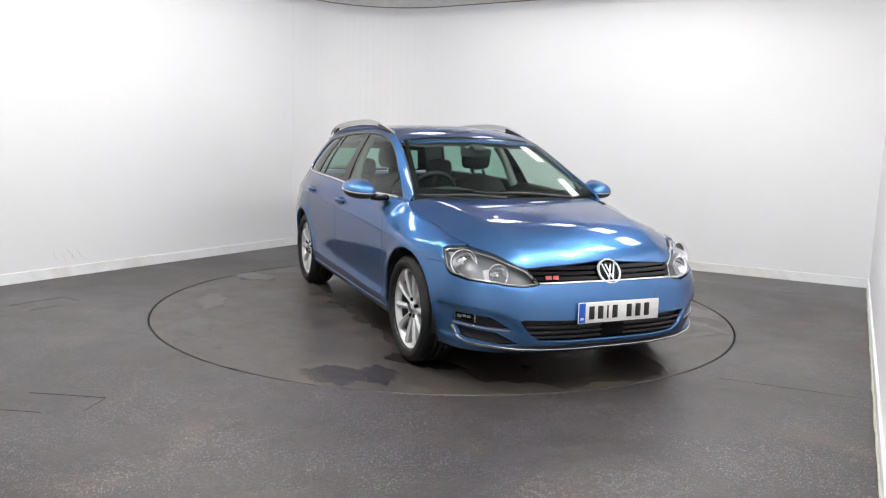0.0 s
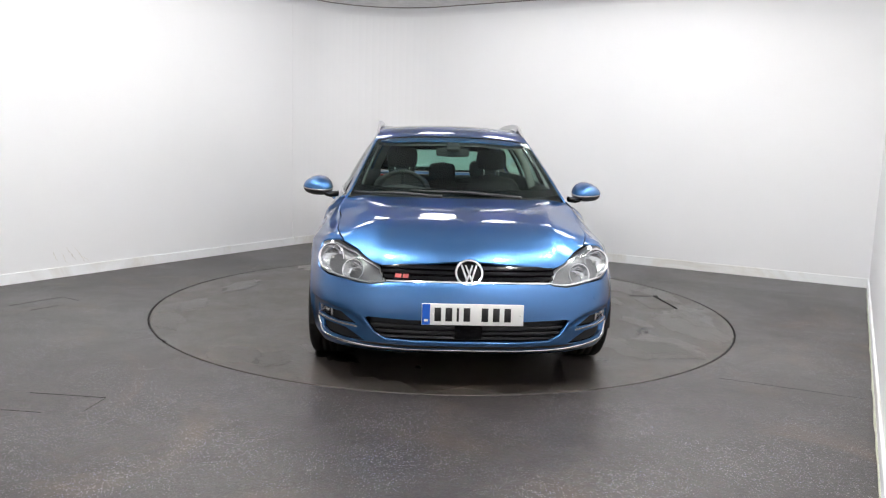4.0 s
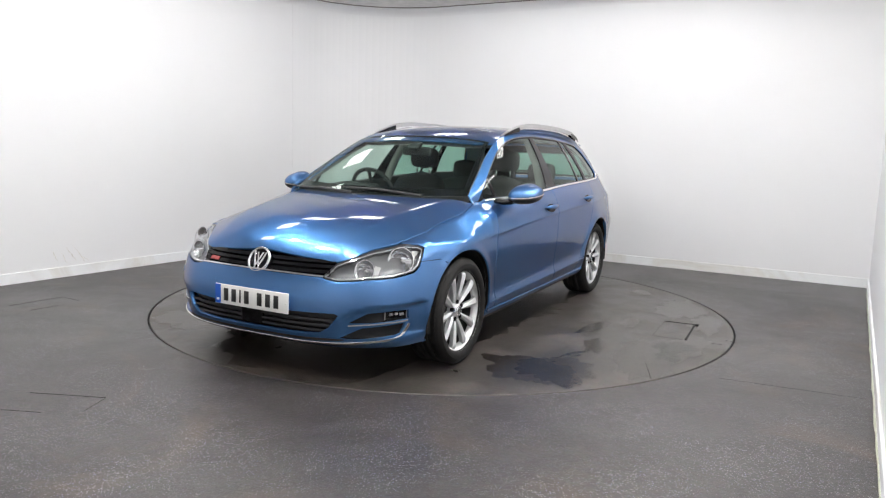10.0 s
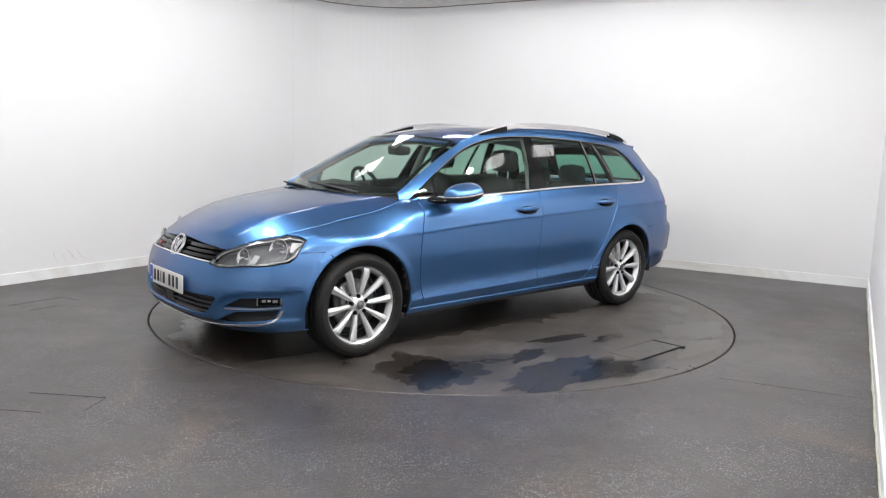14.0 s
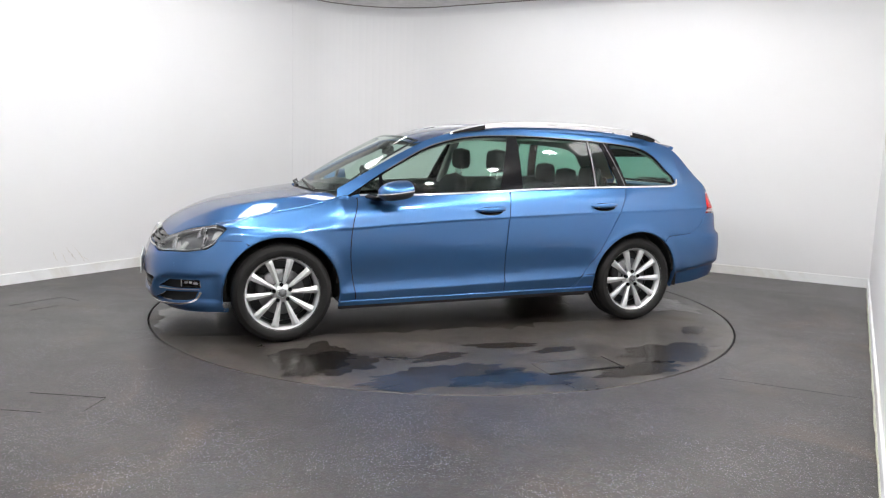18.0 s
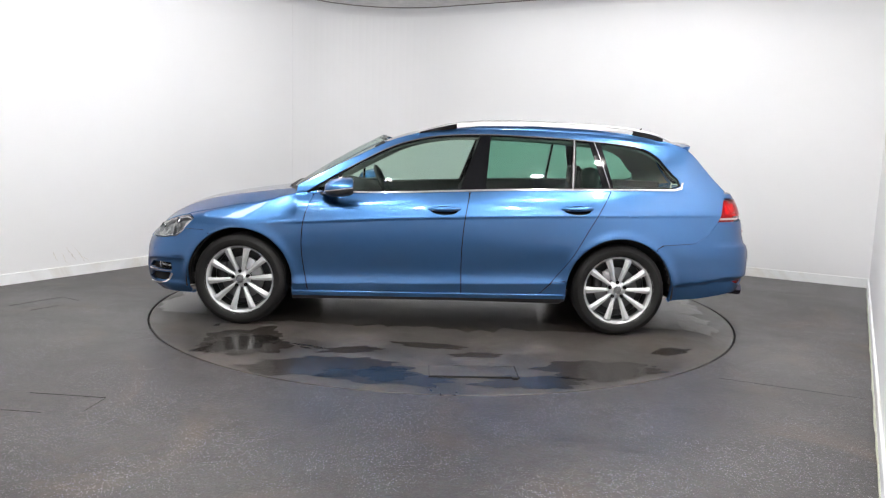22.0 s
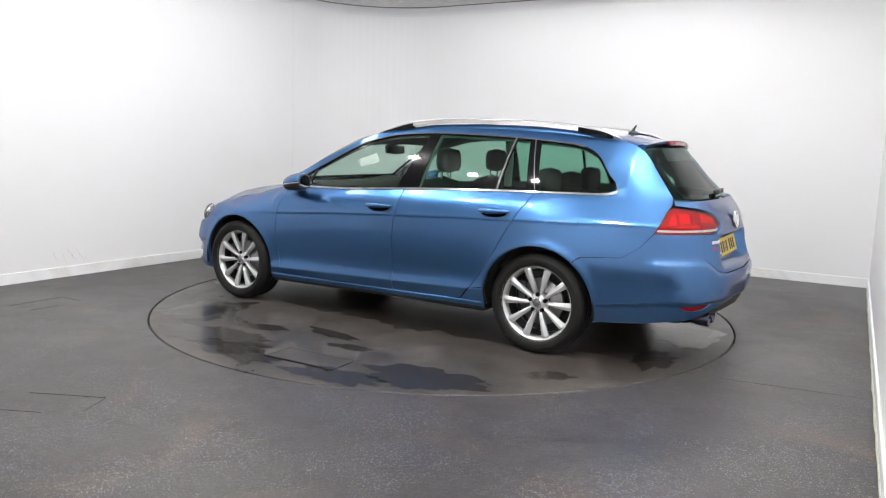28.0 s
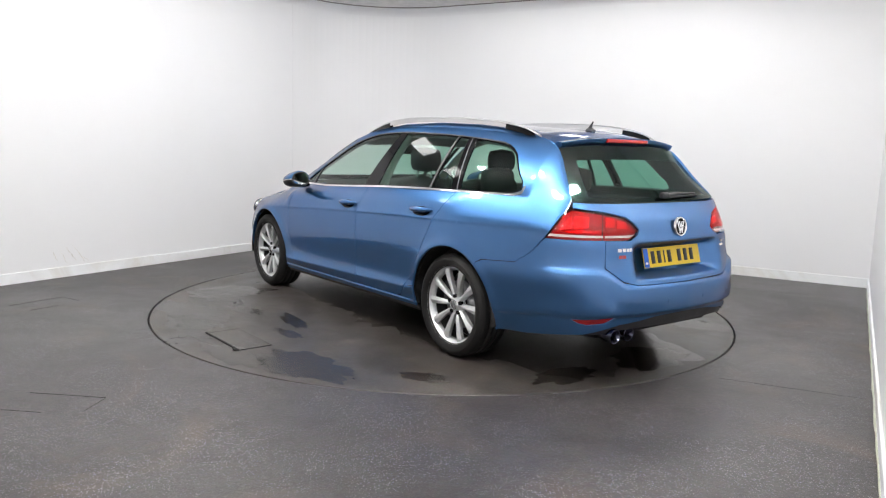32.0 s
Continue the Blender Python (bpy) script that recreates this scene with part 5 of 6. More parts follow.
def bumper_rear():
    arch = []
    for b in np.linspace(48, -12, 14):
        x, z = WBR - ARCH * math.cos(math.radians(b)), HUB_Z + ARCH * math.sin(math.radians(b))
        p, _ = SIDE.cast(*side_ray(x, z))
        arch.append((tail_a(x, p.y), z))
    top = [(0, .5665), (.30, .5675), (.486, .5695), (.585, .5875), (.7115, .663), (.7125, .808), (1.0, .808), (1.082, .808), (tail_a(-1.93, .802), .719), (tail_a(-1.842, .828), .659), (tail_a(-1.61, .87), .643), (tail_a(-1.566, .888), .6195)]
    bottom = [(1.45, .248), (1.2, .262), (.95, .29), (.818, .302), (.59, .357), (.3, .386), (0, .396)]
    half = top + arch + bottom
    refl = [(.90, .385), (.80, .389), (.61, .402), (.70, .366), (.80, .356), (.85, .364)]
    one("rear_bumper", FULL, tail_ray, half + [(-a, z) for a, z in half[::-1][1:-1]], PAINT, holes=(refl, [(-a, z) for a, z in refl]), step=0.018, depth=0.03)
    both("reflector", FULL, tail_ray, [(a + (a - .77) * .02, z) for a, z in refl], RED_DEEP, label="dark red bumper reflector", lift=-0.008, depth=0.0)
    val = [(0, .393), (.3, .383), (.59, .354), (.80, .301), (.72, .293), (.60, .318), (.45, .325), (0, .325)]
    one("rear_valance", FULL, tail_ray, val + [(-a, z) for a, z in val[::-1][1:-1]], PLASTIC, lift=-0.006, depth=0.03, label="black plastic rear valance")
    for a in (-.55, -.2, .2, .55):
        one("parking_sensor", FULL, tail_ray, [(a + .018 * math.cos(t), .475 + .013 * math.sin(t)) for t in np.linspace(0, 2 * math.pi, 13)[:-1]], PAINT, step=0.01, lift=0.0025, depth=0.003)
    # twin tail pipes on the left
    for y in (0.375, 0.487):
        prof = [(0.034, -0.09), (0.040, -0.07), (0.0415, 0.0), (0.040, 0.003), (0.037, 0.0), (0.036, -0.14), (0.001, -0.14)]
        m = Matrix.Translation((-2.290, y, 0.292)) @ Vector((-1, 0, -0.05)).to_track_quat("Z", "Y").to_matrix().to_4x4()
        part("tail_pipe", mesh_of("tail_pipe", *disc_prof(prof, 28, m)), DARKCHROME, CAR, "dark chrome tail pipe")


def tailgate():
    half = [(0, .572), (.30, .573), (.484, .575), (.578, .592), (.706, .666), (.708, .806), (.527, .806), (.464, .834), (.447, .862), (.494, .900), (.555, .930), (.64, .945), (.722, .957),
            (.93, .974), (.932, 1.000), (.80, .998), (.4, .996), (0, .996)]
    one("tailgate", FULL, tail_ray, half + [(-a, z) for a, z in half[::-1][1:-1]], PAINT, step=0.02, depth=0.03)
    one("grip", FULL, tail_ray, sym([(0, .780), (.30, .778), (.31, .787), (0, .789)]), PLASTIC, lift=0.003, depth=0.02)
    seat_x = FULL.cast(*tail_ray(0, 0.694))[0].x
    plate((seat_x - 0.012, 0, 0.698), (-1, 0, 0.28), PLATE_Y, True, "rear_number_plate")
    emblem((-2.302, 0, 0.868), (-1, 0, 0.12), 0.056)
    # chrome model badges as plain bars
    for a, z, w, h, mt in ((.615, .757, .028, .018, CHROME), (.582, .758, .022, .018, CHROME), (.555, .758, .018, .018, CHROME), (.532, .759, .016, .018, CHROME),
                           (.607, .722, .024, .018, BADGE_RED), (.580, .722, .022, .018, BADGE_RED), (-.585, .765, .03, .014, CHROME), (-.575, .742, .06, .010, CHROME)):
        one("badge_bar", FULL, tail_ray, [(a - w / 2, z - h / 2), (a + w / 2, z - h / 2), (a + w / 2, z + h / 2), (a - w / 2, z + h / 2)], mt, step=0.03, lift=0.004, depth=0.004)
    # spoiler over the rear window
    n = 21
    ys = np.linspace(-0.515, 0.515, n)
    top_f, top_b, bot_b, bot_f = [], [], [], []
    for y in ys:
        f = (abs(y) / 0.515) ** 2.2
        xb = -1.905 + 0.055 * f
        zb = 1.358 - 0.036 * f
        top_f.append((-1.795, y, roof_z(-1.795, y * 0.98) + 0.001))
        top_b.append((xb, y * 0.985, zb))
        bot_b.append((xb + 0.008, y * 0.98, zb - 0.022))
        bot_f.append((-1.80, y * 0.96, 1.30 - 0.02 * f))
    P = np.array([top_f, (np.array(top_f) * .5 + np.array(top_b) * .5 + np.array((0, 0, .006))).tolist(), top_b])
    v, fc, _ = grid_mesh(P)
    sp = part("spoiler", mesh_of("spoiler", v, [q[::-1] for q in fc]), PAINT, CAR, "blue roof spoiler")
    v, fc, _ = grid_mesh(np.array([top_b, bot_b, bot_f]))
    part("spoiler_lip", mesh_of("spoiler_lip", v, [q[::-1] for q in fc]), PAINT, sp)
    bmx = box_bm(-1.893, 0, 1.338, 0.026, 0.37, 0.022, 0.005, 2)
    part("brake_light", bmx, RED_DEEP, sp, "red high brake light")
    for s in (1, -1):
        e = [top_f[-1 if s > 0 else 0], P[1][-1 if s > 0 else 0], top_b[-1 if s > 0 else 0], bot_b[-1 if s > 0 else 0], bot_f[-1 if s > 0 else 0]]
        part("spoiler_end", mesh_of("spoiler_end", e, [tuple(range(5))], smooth=False), PAINT, sp)
    # wiper
    piv = Vector((-2.172, -0.02, 1.035))
    w = part("rear_wiper", mesh_of("rear_wiper", *tube([piv, piv + Vector((0.01, -.12, .006)), piv + Vector((0.03, -.34, .006))], [0.012, 0.010, 0.005], 8)), PLASTIC, CAR, "black rear wiper arm")
    part("wiper_cap", box_bm(piv.x, piv.y, piv.z, 0.035, 0.06, 0.035, 0.01, 2), PLASTIC, w)
    part("wiper_blade", mesh_of("wiper_blade", *tube([piv + Vector((0.012, -.06, -.012)), piv + Vector((0.035, -.36, -.008))], 0.006, 6)), PLASTIC, w)


def inner_shell():
    """Dark inner structure behind the panels, open at the wheel arches."""
    v, f, n = grid_mesh(LOWER)
    P = LOWER.reshape(-1, 3)
    nn = n.copy()
    flip = np.sign((nn * (P - np.array([0, 0, .5])))[:, 1:2] + (nn * P)[:, 0:1] * .3)
    nn = nn * np.where(flip == 0, 1, flip)
    deep = np.where((P[:, 0] > 1.55) | (P[:, 0] < -1.9), 0.075, 0.03)[:, None]
    Q = P - nn * deep
    keep = []
    for q in f:
        c = P[list(q)].mean(0)
        if c[2] < (0.31 if c[0] < -1.6 else 0.25):
            continue
        if c[2] > 0.97 and c[0] < 0.9:
            continue
        if min(math.hypot(c[0] - WBF, c[2] - HUB_Z), math.hypot(c[0] - WBR, c[2] - HUB_Z)) < ARCH - 0.012 and c[1] > 0.5:
            continue
        keep.append(q)
    both_mesh("inner_structure", Q, keep, LINER)
    v, f, n = grid_mesh(HOOD[0:62:3, 8:73:4])
    v = v - np.array([0, 0, 0.03])
    part("bonnet_lining", mesh_of("bonnet_lining", v, f), LINER, CAR)
    # floor pan
    bm = box_bm(0, 0, 0.235, 1.86, 1.62, 0.06, 0.01, 1)
    part("floor_pan", bm, LINER, CAR, "black underbody")
    part("front_undertray", box_bm(1.45, 0, 0.235, 1.06, 1.08, 0.05, 0.01, 1), LINER, CAR)
    part("rear_undertray", box_bm(-1.55, 0, 0.285, 1.25, 1.02, 0.06, 0.01, 1), LINER, CAR)
    # exhaust box and pipe under the tail
    part("exhaust_box", box_bm(-2.0, 0.30, 0.285, 0.26, 0.40, 0.10, 0.04, 3), DARKMETAL, CAR, "dull steel exhaust box")
    # wheel housings
    for wx in (WBF, WBR):
        vs, fs = [], []
        ang = np.linspace(-9, 189, 30)
        for a in ang:
            for y in (0.885 if wx > 0 else 0.875, 0.50):
                r = ARCH + 0.004
                vs.append((wx + r * math.cos(math.radians(a)), y - (0.02 if y > 0.6 else 0), HUB_Z + r * math.sin(math.radians(a))))
        for i in range(len(ang) - 1):
            fs.append((2 * i, 2 * i + 1, 2 * i + 3, 2 * i + 2))
        k = len(vs)
        fs.append(tuple(range(1, k, 2)))
        both_mesh("wheel_housing", vs, fs, LINER)
        # rolled arch lip
        lipv, lipf = tube([(wx + ARCH * math.cos(math.radians(a)), SIDE.cast(*side_ray(wx + ARCH * math.cos(math.radians(a)), HUB_Z + ARCH * math.sin(math.radians(a))))[0].y - 0.006,
                            HUB_Z + ARCH * math.sin(math.radians(a))) for a in np.linspace(-8, 188, 44)], 0.006, 8)
        both_mesh("arch_lip", lipv, lipf, PAINT)


def spoke_mesh():
    """One wheel spoke along +x, its face towards +y."""
    vs, fs = [], []
    # radius, half width, face height, half width at the back
    st = ((.040, .0085, .056, .008), (.080, .0120, .068, .011), (.130, .0165, .077, .013), (.180, .0210, .083, .015), (.212, .0240, .084, .017), (.226, .0250, .080, .019))
    for r, w, h, b in st:
        vs += [(r, h - .034, -b), (r, h - .008, -w), (r, h - .0065, -w * .92), (r, h + .0035, w * .10), (r, h - .0045, w * .92), (r, h - .006, w), (r, h - .034, b)]
    for i in range(len(st) - 1):
        for k in range(6):
            a = i * 7 + k
            fs.append((a, a + 1, a + 8, a + 7))
    fs.append(tuple(range(7)))
    fs.append(tuple(range(len(vs) - 7, len(vs)))[::-1])
    bm = bmesh.new()
    vv = [bm.verts.new(v) for v in vs]
    for q in fs:
        bm.faces.new([vv[i] for i in q])
    bmesh.ops.recalc_face_normals(bm, faces=bm.faces)
    me = bpy.data.meshes.new("spoke")
    bm.to_mesh(me)
    bm.free()
    me.materials.append(ALLOY)
    return me


def make_wheel(proto):
    root = new("wheel")
    root["label"] = "ten-spoke silver alloy wheel with a black tyre"
    # tyre: tread with grooves and bulged walls
    prof = [(.236, -.088), (.243, -.104), (.262, -.113), (.284, -.112), (.302, -.103), (.312, -.090), (.3165, -.070), (.317, -.046), (.310, -.045), (.310, -.037), (.317, -.036),
            (.3175, -.006), (.310, -.005), (.310, .005), (.3175, .006), (.317, .036), (.310, .037), (.310, .045), (.317, .046), (.3165, .070), (.312, .090), (.302, .103), (.284, .112),
            (.2835, .1125), (.282, .1127), (.262, .113), (.243, .104), (.236, .088)]
    v, f = lathe(prof, 72)
    tyre = part("tyre", mesh_of("tyre", v, f), RUBBER, root, "black tyre with grooved tread")
    # tread blocks on the shoulder
    for s in (1, -1):
        vs, fs = [], []
        for i in range(64):
            a = 2 * math.pi * i / 64
            k = len(vs)
            for da, r, h in ((-.028, .3185, .052), (.028, .3185, .052), (.034, .3170, .084), (-.022, .3170, .084), (.036, .309, .098), (-.020, .309, .098)):
                vs.append((r * math.cos(a + da), s * h, r * math.sin(a + da)))
            fs += [(k, k + 1, k + 2, k + 3), (k + 3, k + 2, k + 4, k + 5)]
        part("tread_shoulder", mesh_of("tread_shoulder", vs, fs, smooth=False), RUBBER, tyre)
    v, f = lathe([(.240, .098), (.2445, .101), (.2445, .094), (.238, .085), (.226, .076), (.218, .055), (.212, .0), (.210, -.09)], 72)
    part("rim", mesh_of("rim", v, f), ALLOY, root, "silver alloy rim")
    v, f = lathe([(.209, -.05), (.209, .05), (.2095, .052)], 48)
    v2, f2 = lathe([(.001, -.052), (.205, -.05)], 48)
    part("barrel", mesh_of("barrel", v + v2, f + [tuple(i + len(v) for i in q) for q in f2]), DARKMETAL, root, "dark wheel barrel")
    for i in range(10):
        sp = part("spoke", proto["spoke"], None, root)
        sp.matrix_basis = Matrix.Rotation(radians(36 * i), 4, "Y")
    v, f = lathe([(.001, .074), (.026, .074), (.031, .070), (.036, .064), (.050, .060), (.062, .052), (.066, .030)], 40)
    part("hub", mesh_of("hub", v, f), ALLOY, root)
    v, f = lathe([(.001, .0785), (.027, .0775), (.031, .0735)], 32)
    cap = part("centre_cap", mesh_of("centre_cap", v, f), CAPGREY, root, "grey round centre cap")
    v, f = lathe([(.0245, .078), (.026, .0805), (.0285, .080), (.0310, .0755)], 32)
    part("cap_ring", mesh_of("cap_ring", v, f), CHROME, cap)
    for i in range(5):
        a = radians(72 * i + 90)
        v, f = lathe([(.001, .069), (.007, .069), (.0085, .072), (.0115, .071), (.0125, .066), (.0125, .048)], 14)
        b = part("bolt", mesh_of("bolt", [(p[0] + .0535 * math.cos(a), p[1], p[2] + .0535 * math.sin(a)) for p in v], f), GLOSSBLACK, root, "dark wheel bolt")
    v, f = lathe([(.07, .022), (.072, .012), (.148, .012), (.150, .009), (.150, -.012), (.07, -.012)], 48)
    part("brake_disc", mesh_of("brake_disc", v, f), BRAKE, root, "grey steel brake disc")
    part("brake_caliper", box_bm(0.128, 0.006, 0.05, 0.06, 0.06, 0.15, 0.015, 2), DARKMETAL, root)
    return root


def wheels():
    proto = {"spoke": spoke_mesh()}
    master = make_wheel(proto)
    first_ = True
    for wx, wy in ((WBF, 0.772), (WBR, 0.758)):
        for s in (1, -1):
            m = pose(wx, s * wy, 0.3185, 0, 0, 0 if s > 0 else 180) @ pose(0, 0, 0, 0, 5 if wx > 0 else 1, 0)
            if first_:
                w = master
                w.matrix_basis = m
                first_ = False
            else:
                w = copy_thing(master, m)
            w.parent = CAR


def superquad(cx, cy, cz, rx, ry, rz, e=0.75, nu=28, nv=16, z0=-1.0, z1=1.0, shape=None):
    """A rounded box-like body, or the slice of it between z0 and z1 of its half height."""
    def sp(t, k):
        return math.copysign(abs(t) ** k, t)
    vs, fs = [], []
    zs = np.linspace(z0, z1, nv)
    for z in zs:
        lat = math.asin(math.copysign(abs(z) ** (1 / e), z))
        c = abs(math.cos(lat)) ** e
        for i in range(nu):
            a = 2 * math.pi * i / nu
            p = [rx * c * sp(math.cos(a), e), ry * c * sp(math.sin(a), e), rz * z]
            if shape:
                p = shape(p)
            vs.append((cx + p[0], cy + p[1], cz + p[2]))
    for j in range(nv - 1):
        for i in range(nu):
            k = (i + 1) % nu
            fs.append((j * nu + i, j * nu + k, (j + 1) * nu + k, (j + 1) * nu + i))
    fs.append(tuple(range(nu))[::-1])
    fs.append(tuple(range((nv - 1) * nu, nv * nu)))
    return vs, fs


def mirrors():
    def lean(p):
        x, y, z = max(p[0], -0.070), p[1], p[2]
        y2 = y * (1 - 0.16 * (z / 0.075))
        z2 = z * (1 - 0.30 * max(0.0, y / 0.10)) if z > 0 else z  # lower towards the tip
        return [x - 0.1925 * (y + 0.08), y2, z2 + 0.05 * y - 0.14 * x]
    c = (0.610, 0.950, 0.984)
    r = (0.120, 0.102, 0.066)

    def sided(name, v, f, s, material, parent, label=""):
        return part(name, mesh_of(name, [(p[0], s * p[1], p[2]) for p in v], f if s > 0 else [q[::-1] for q in f]), material, parent, label)

    v, f = superquad(*c, *r, 0.84, 36, 14, -0.10, 1.0, lean)
    caps = both_mesh("door_mirror", v, f, PAINT, label="blue door mirror with a black foot")
    band = superquad(*c, r[0] * 1.012, r[1] * 1.012, r[2], 0.84, 36, 3, -0.20, -0.10, lean)
    case = superquad(*c, r[0] * 0.985, r[1] * 0.985, r[2] * 0.95, 0.84, 36, 10, -1.0, -0.21, lean)
    for k, s in enumerate((1, -1)):
        sided("indicator_strip", *band, s, RAILM, caps[k], "pale indicator strip")
        sided("lower_case", *case, s, PLASTIC, caps[k], "black lower mirror case")
        # black bezel and the glass, on the flat back
        for nm, k1, mt, off, lb in (("bezel", 0.96, PLASTIC, -0.0715, "black mirror bezel"), ("mirror_glass", 0.82, CHROME, -0.0745, "mirror glass")):
            vs, fs = [], []
            for x in (off, off + 0.012):
                for i in range(36):
                    a = 2 * math.pi * i / 36
                    q = lean([-0.07, r[1] * 0.80 * k1 * math.copysign(abs(math.cos(a)) ** 0.7, math.cos(a)), r[2] * 0.83 * k1 * math.copysign(abs(math.sin(a)) ** 0.7, math.sin(a))])
                    vs.append((c[0] + q[0] + x + 0.07, c[1] + q[1], c[2] + q[2]))
            fs = [tuple(range(36))[::-1]] + [(i, (i + 1) % 36, 36 + (i + 1) % 36, 36 + i) for i in range(36)]
            ob = sided(nm, vs, fs, s, mt, caps[k], lb)
            ob.data.polygons.foreach_set("use_smooth", [False] * len(ob.data.polygons))
        # foot: a flat black arm from the door's front corner
        rows_ = []
        for x, y, z, hx, hz in ((0.715, 0.800, 0.935, 0.060, 0.020), (0.700, 0.850, 0.928, 0.055, 0.020), (0.665, 0.885, 0.930, 0.050, 0.018), (0.640, 0.915, 0.944, 0.050, 0.016), (0.625, 0.935, 0.960, 0.050, 0.014)):
            rows_.append([(x + hx * math.cos(a), s * y, z + hz * math.sin(a)) for a in np.linspace(0, 2 * math.pi, 17)])
        v2, f2, _ = grid_mesh(np.array(rows_))
        part("mirror_foot", mesh_of("mirror_foot", v2, f2), GLOSSBLACK, caps[k], "black mirror foot")


def handles():
    for x0, x1, z0, z1 in ((0.014, -0.209, 0.848, 0.854), (-0.899, -1.114, 0.874, 0.880)):
        xs = np.linspace(x0, x1, 15)
        path, rad, lipline = [], [], []
        for i, x in enumerate(xs):
            t = i / 14
            z = z0 + (z1 - z0) * t
            y = SIDE.cast(*side_ray(x, z))[0].y
            out = 0.036 * math.sin(math.pi * min(1, max(0, t))) ** 0.45 - 0.004
            path.append((x, y + out, z + 0.004))
            rad.append(0.006 + 0.0125 * math.sin(math.pi * t) ** 0.5)
        v, f = tube(path, rad, 12)
        hs = both_mesh("door_handle", v, f, PAINT, label="blue door handle")
        xm = (x0 + x1) / 2
        # no hollow here: a flat black oval paints the shade of the recess
        cup = [(xm + 0.092 * math.cos(a), (z0 + z1) / 2 - 0.008 + 0.029 * math.sin(a)) for a in np.linspace(0, 2 * math.pi, 25)[:-1]]
        for k, s in enumerate((False, True)):
            me = panel_mesh("cup_shade", SIDE, side_ray, cup, (), 0.015, 0.0015, 0.0, s)
            part("cup_shade", me, GLOSSBLACK, hs[k], "flat dark oval for the shade in the handle recess")
            strip = [(x, z) for (x, _, z) in path[2:-2]]
            vv, ff = tube([(x, (1 if not s else -1) * (y + 0.010), z - 0.010) for (x, y, z) in path[2:-2]], 0.0028, 6)
            part("bright_edge", mesh_of("bright_edge", vv, ff), CHROME, hs[k])


def rails():
    pts = [(0.150, .548, 1.362), (0.036, .552, 1.394), (-.165, .556, 1.440), (-.326, .556, 1.457), (-.73, .553, 1.464), (-1.135, .548, 1.452), (-1.46, .540, 1.422), (-1.60, .534, 1.394), (-1.70, .528, 1.352)]
    line = smooth_line(pts, 8)
    n = len(line)
    vs, fs = [], []
    for i, p in enumerate(line):
        t = i / (n - 1)
        w = 0.5 + 0.5 * min(1, 8 * t, 8 * (1 - t))
        for a in np.linspace(0, 2 * math.pi, 13)[:-1]:
            vs.append((p[0], p[1] + 0.012 * w * math.cos(a), p[2] + 0.0095 * w * math.sin(a)))
    for i in range(n - 1):
        for k in range(12):
            k2 = (k + 1) % 12
            fs.append((i * 12 + k, i * 12 + k2, (i + 1) * 12 + k2, (i + 1) * 12 + k))
    fs += [tuple(range(12)), tuple(range((n - 1) * 12, n * 12))[::-1]]
    out = both_mesh("roof_rail", vs, fs, RAILM, label="silver aluminium roof rail with black feet")
    # web between the bar and the roof: silver in the middle, black at both feet
    for nm, a, b, mt in (("rail_foot", 0.10, -0.165, GLOSSBLACK), ("rail_web", -0.165, -1.42, RAILM), ("rail_foot", -1.42, -1.64, GLOSSBLACK)):
        xs = np.linspace(a, b, 20)
        z_at = lambda x: float(np.interp(-x, -line[:, 0], line[:, 2]))
        y_at = lambda x: float(np.interp(-x, -line[:, 0], line[:, 1]))
        for k, s in enumerate((1, -1)):
            vs, fs = [], []
            for x in xs:
                yr = y_at(x)
                zr = max(roof_edge(x)[1] - 0.004, z_at(x) - (0.026 if nm == "rail_web" else 0.036))
                for dy in (0.011, -0.011):
                    vs += [(x, s * (yr + dy), z_at(x) - 0.004), (x, s * (yr + dy + (0.004 if dy > 0 else -0.004)), zr)]
            for i in range(len(xs) - 1):
                q = 4 * i
                fs += [(q, q + 1, q + 5, q + 4), (q + 2, q + 6, q + 7, q + 3)]
            part(nm, mesh_of(nm, vs, fs), mt, out[k], "black rail foot" if nm == "rail_foot" else "")


def rail_plinths():
    """Painted ridges of the roof that carry the rails."""
    xs = np.linspace(0.13, -1.68, 60)
    top = [(x, min(1.0, 6 * (0.13 - x), 6 * (x + 1.68))) for x in xs]
    rail_z = lambda x: float(np.interp(-x, (-0.13, -0.036, 0.165, 0.326, 0.73, 1.135, 1.46, 1.60, 1.68), (1.35, 1.36, 1.408, 1.428, 1.437, 1.425, 1.395, 1.368, 1.35)))
    rows_ = []
    for x, k in top:
        yr, zr = roof_edge(x)
        h = max(zr + 0.002, rail_z(x))
        rows_.append([(x, yr + 0.004, zr - 0.006), (x, yr + 0.004 - 0.002 * k, zr + (h - zr) * 0.55), (x, yr - 0.006, h - 0.003), (x, yr - 0.02, h), (x, yr - 0.05, h - 0.002), (x, yr - 0.13, roof_z(x, yr - 0.13) - 0.004)])
    v, f, _ = grid_mesh(np.array(rows_))
    both_mesh("rail_plinth", v, [q[::-1] for q in f], PAINT)


def roof_antenna():
    z = roof_z(-1.60, 0)
    v, f = superquad(-1.60, 0, z + 0.006, 0.034, 0.024, 0.018, 0.8, 20, 8)
    a = part("roof_antenna", mesh_of("roof_antenna", v, f), PLASTIC, CAR, "short black roof antenna")
    part("rod", mesh_of("rod", *tube([(-1.588, 0, z + 0.010), (-1.602, 0, z + 0.035), (-1.618, 0, 1.458)], [0.013, 0.009, 0.004], 10)), PLASTIC, a)


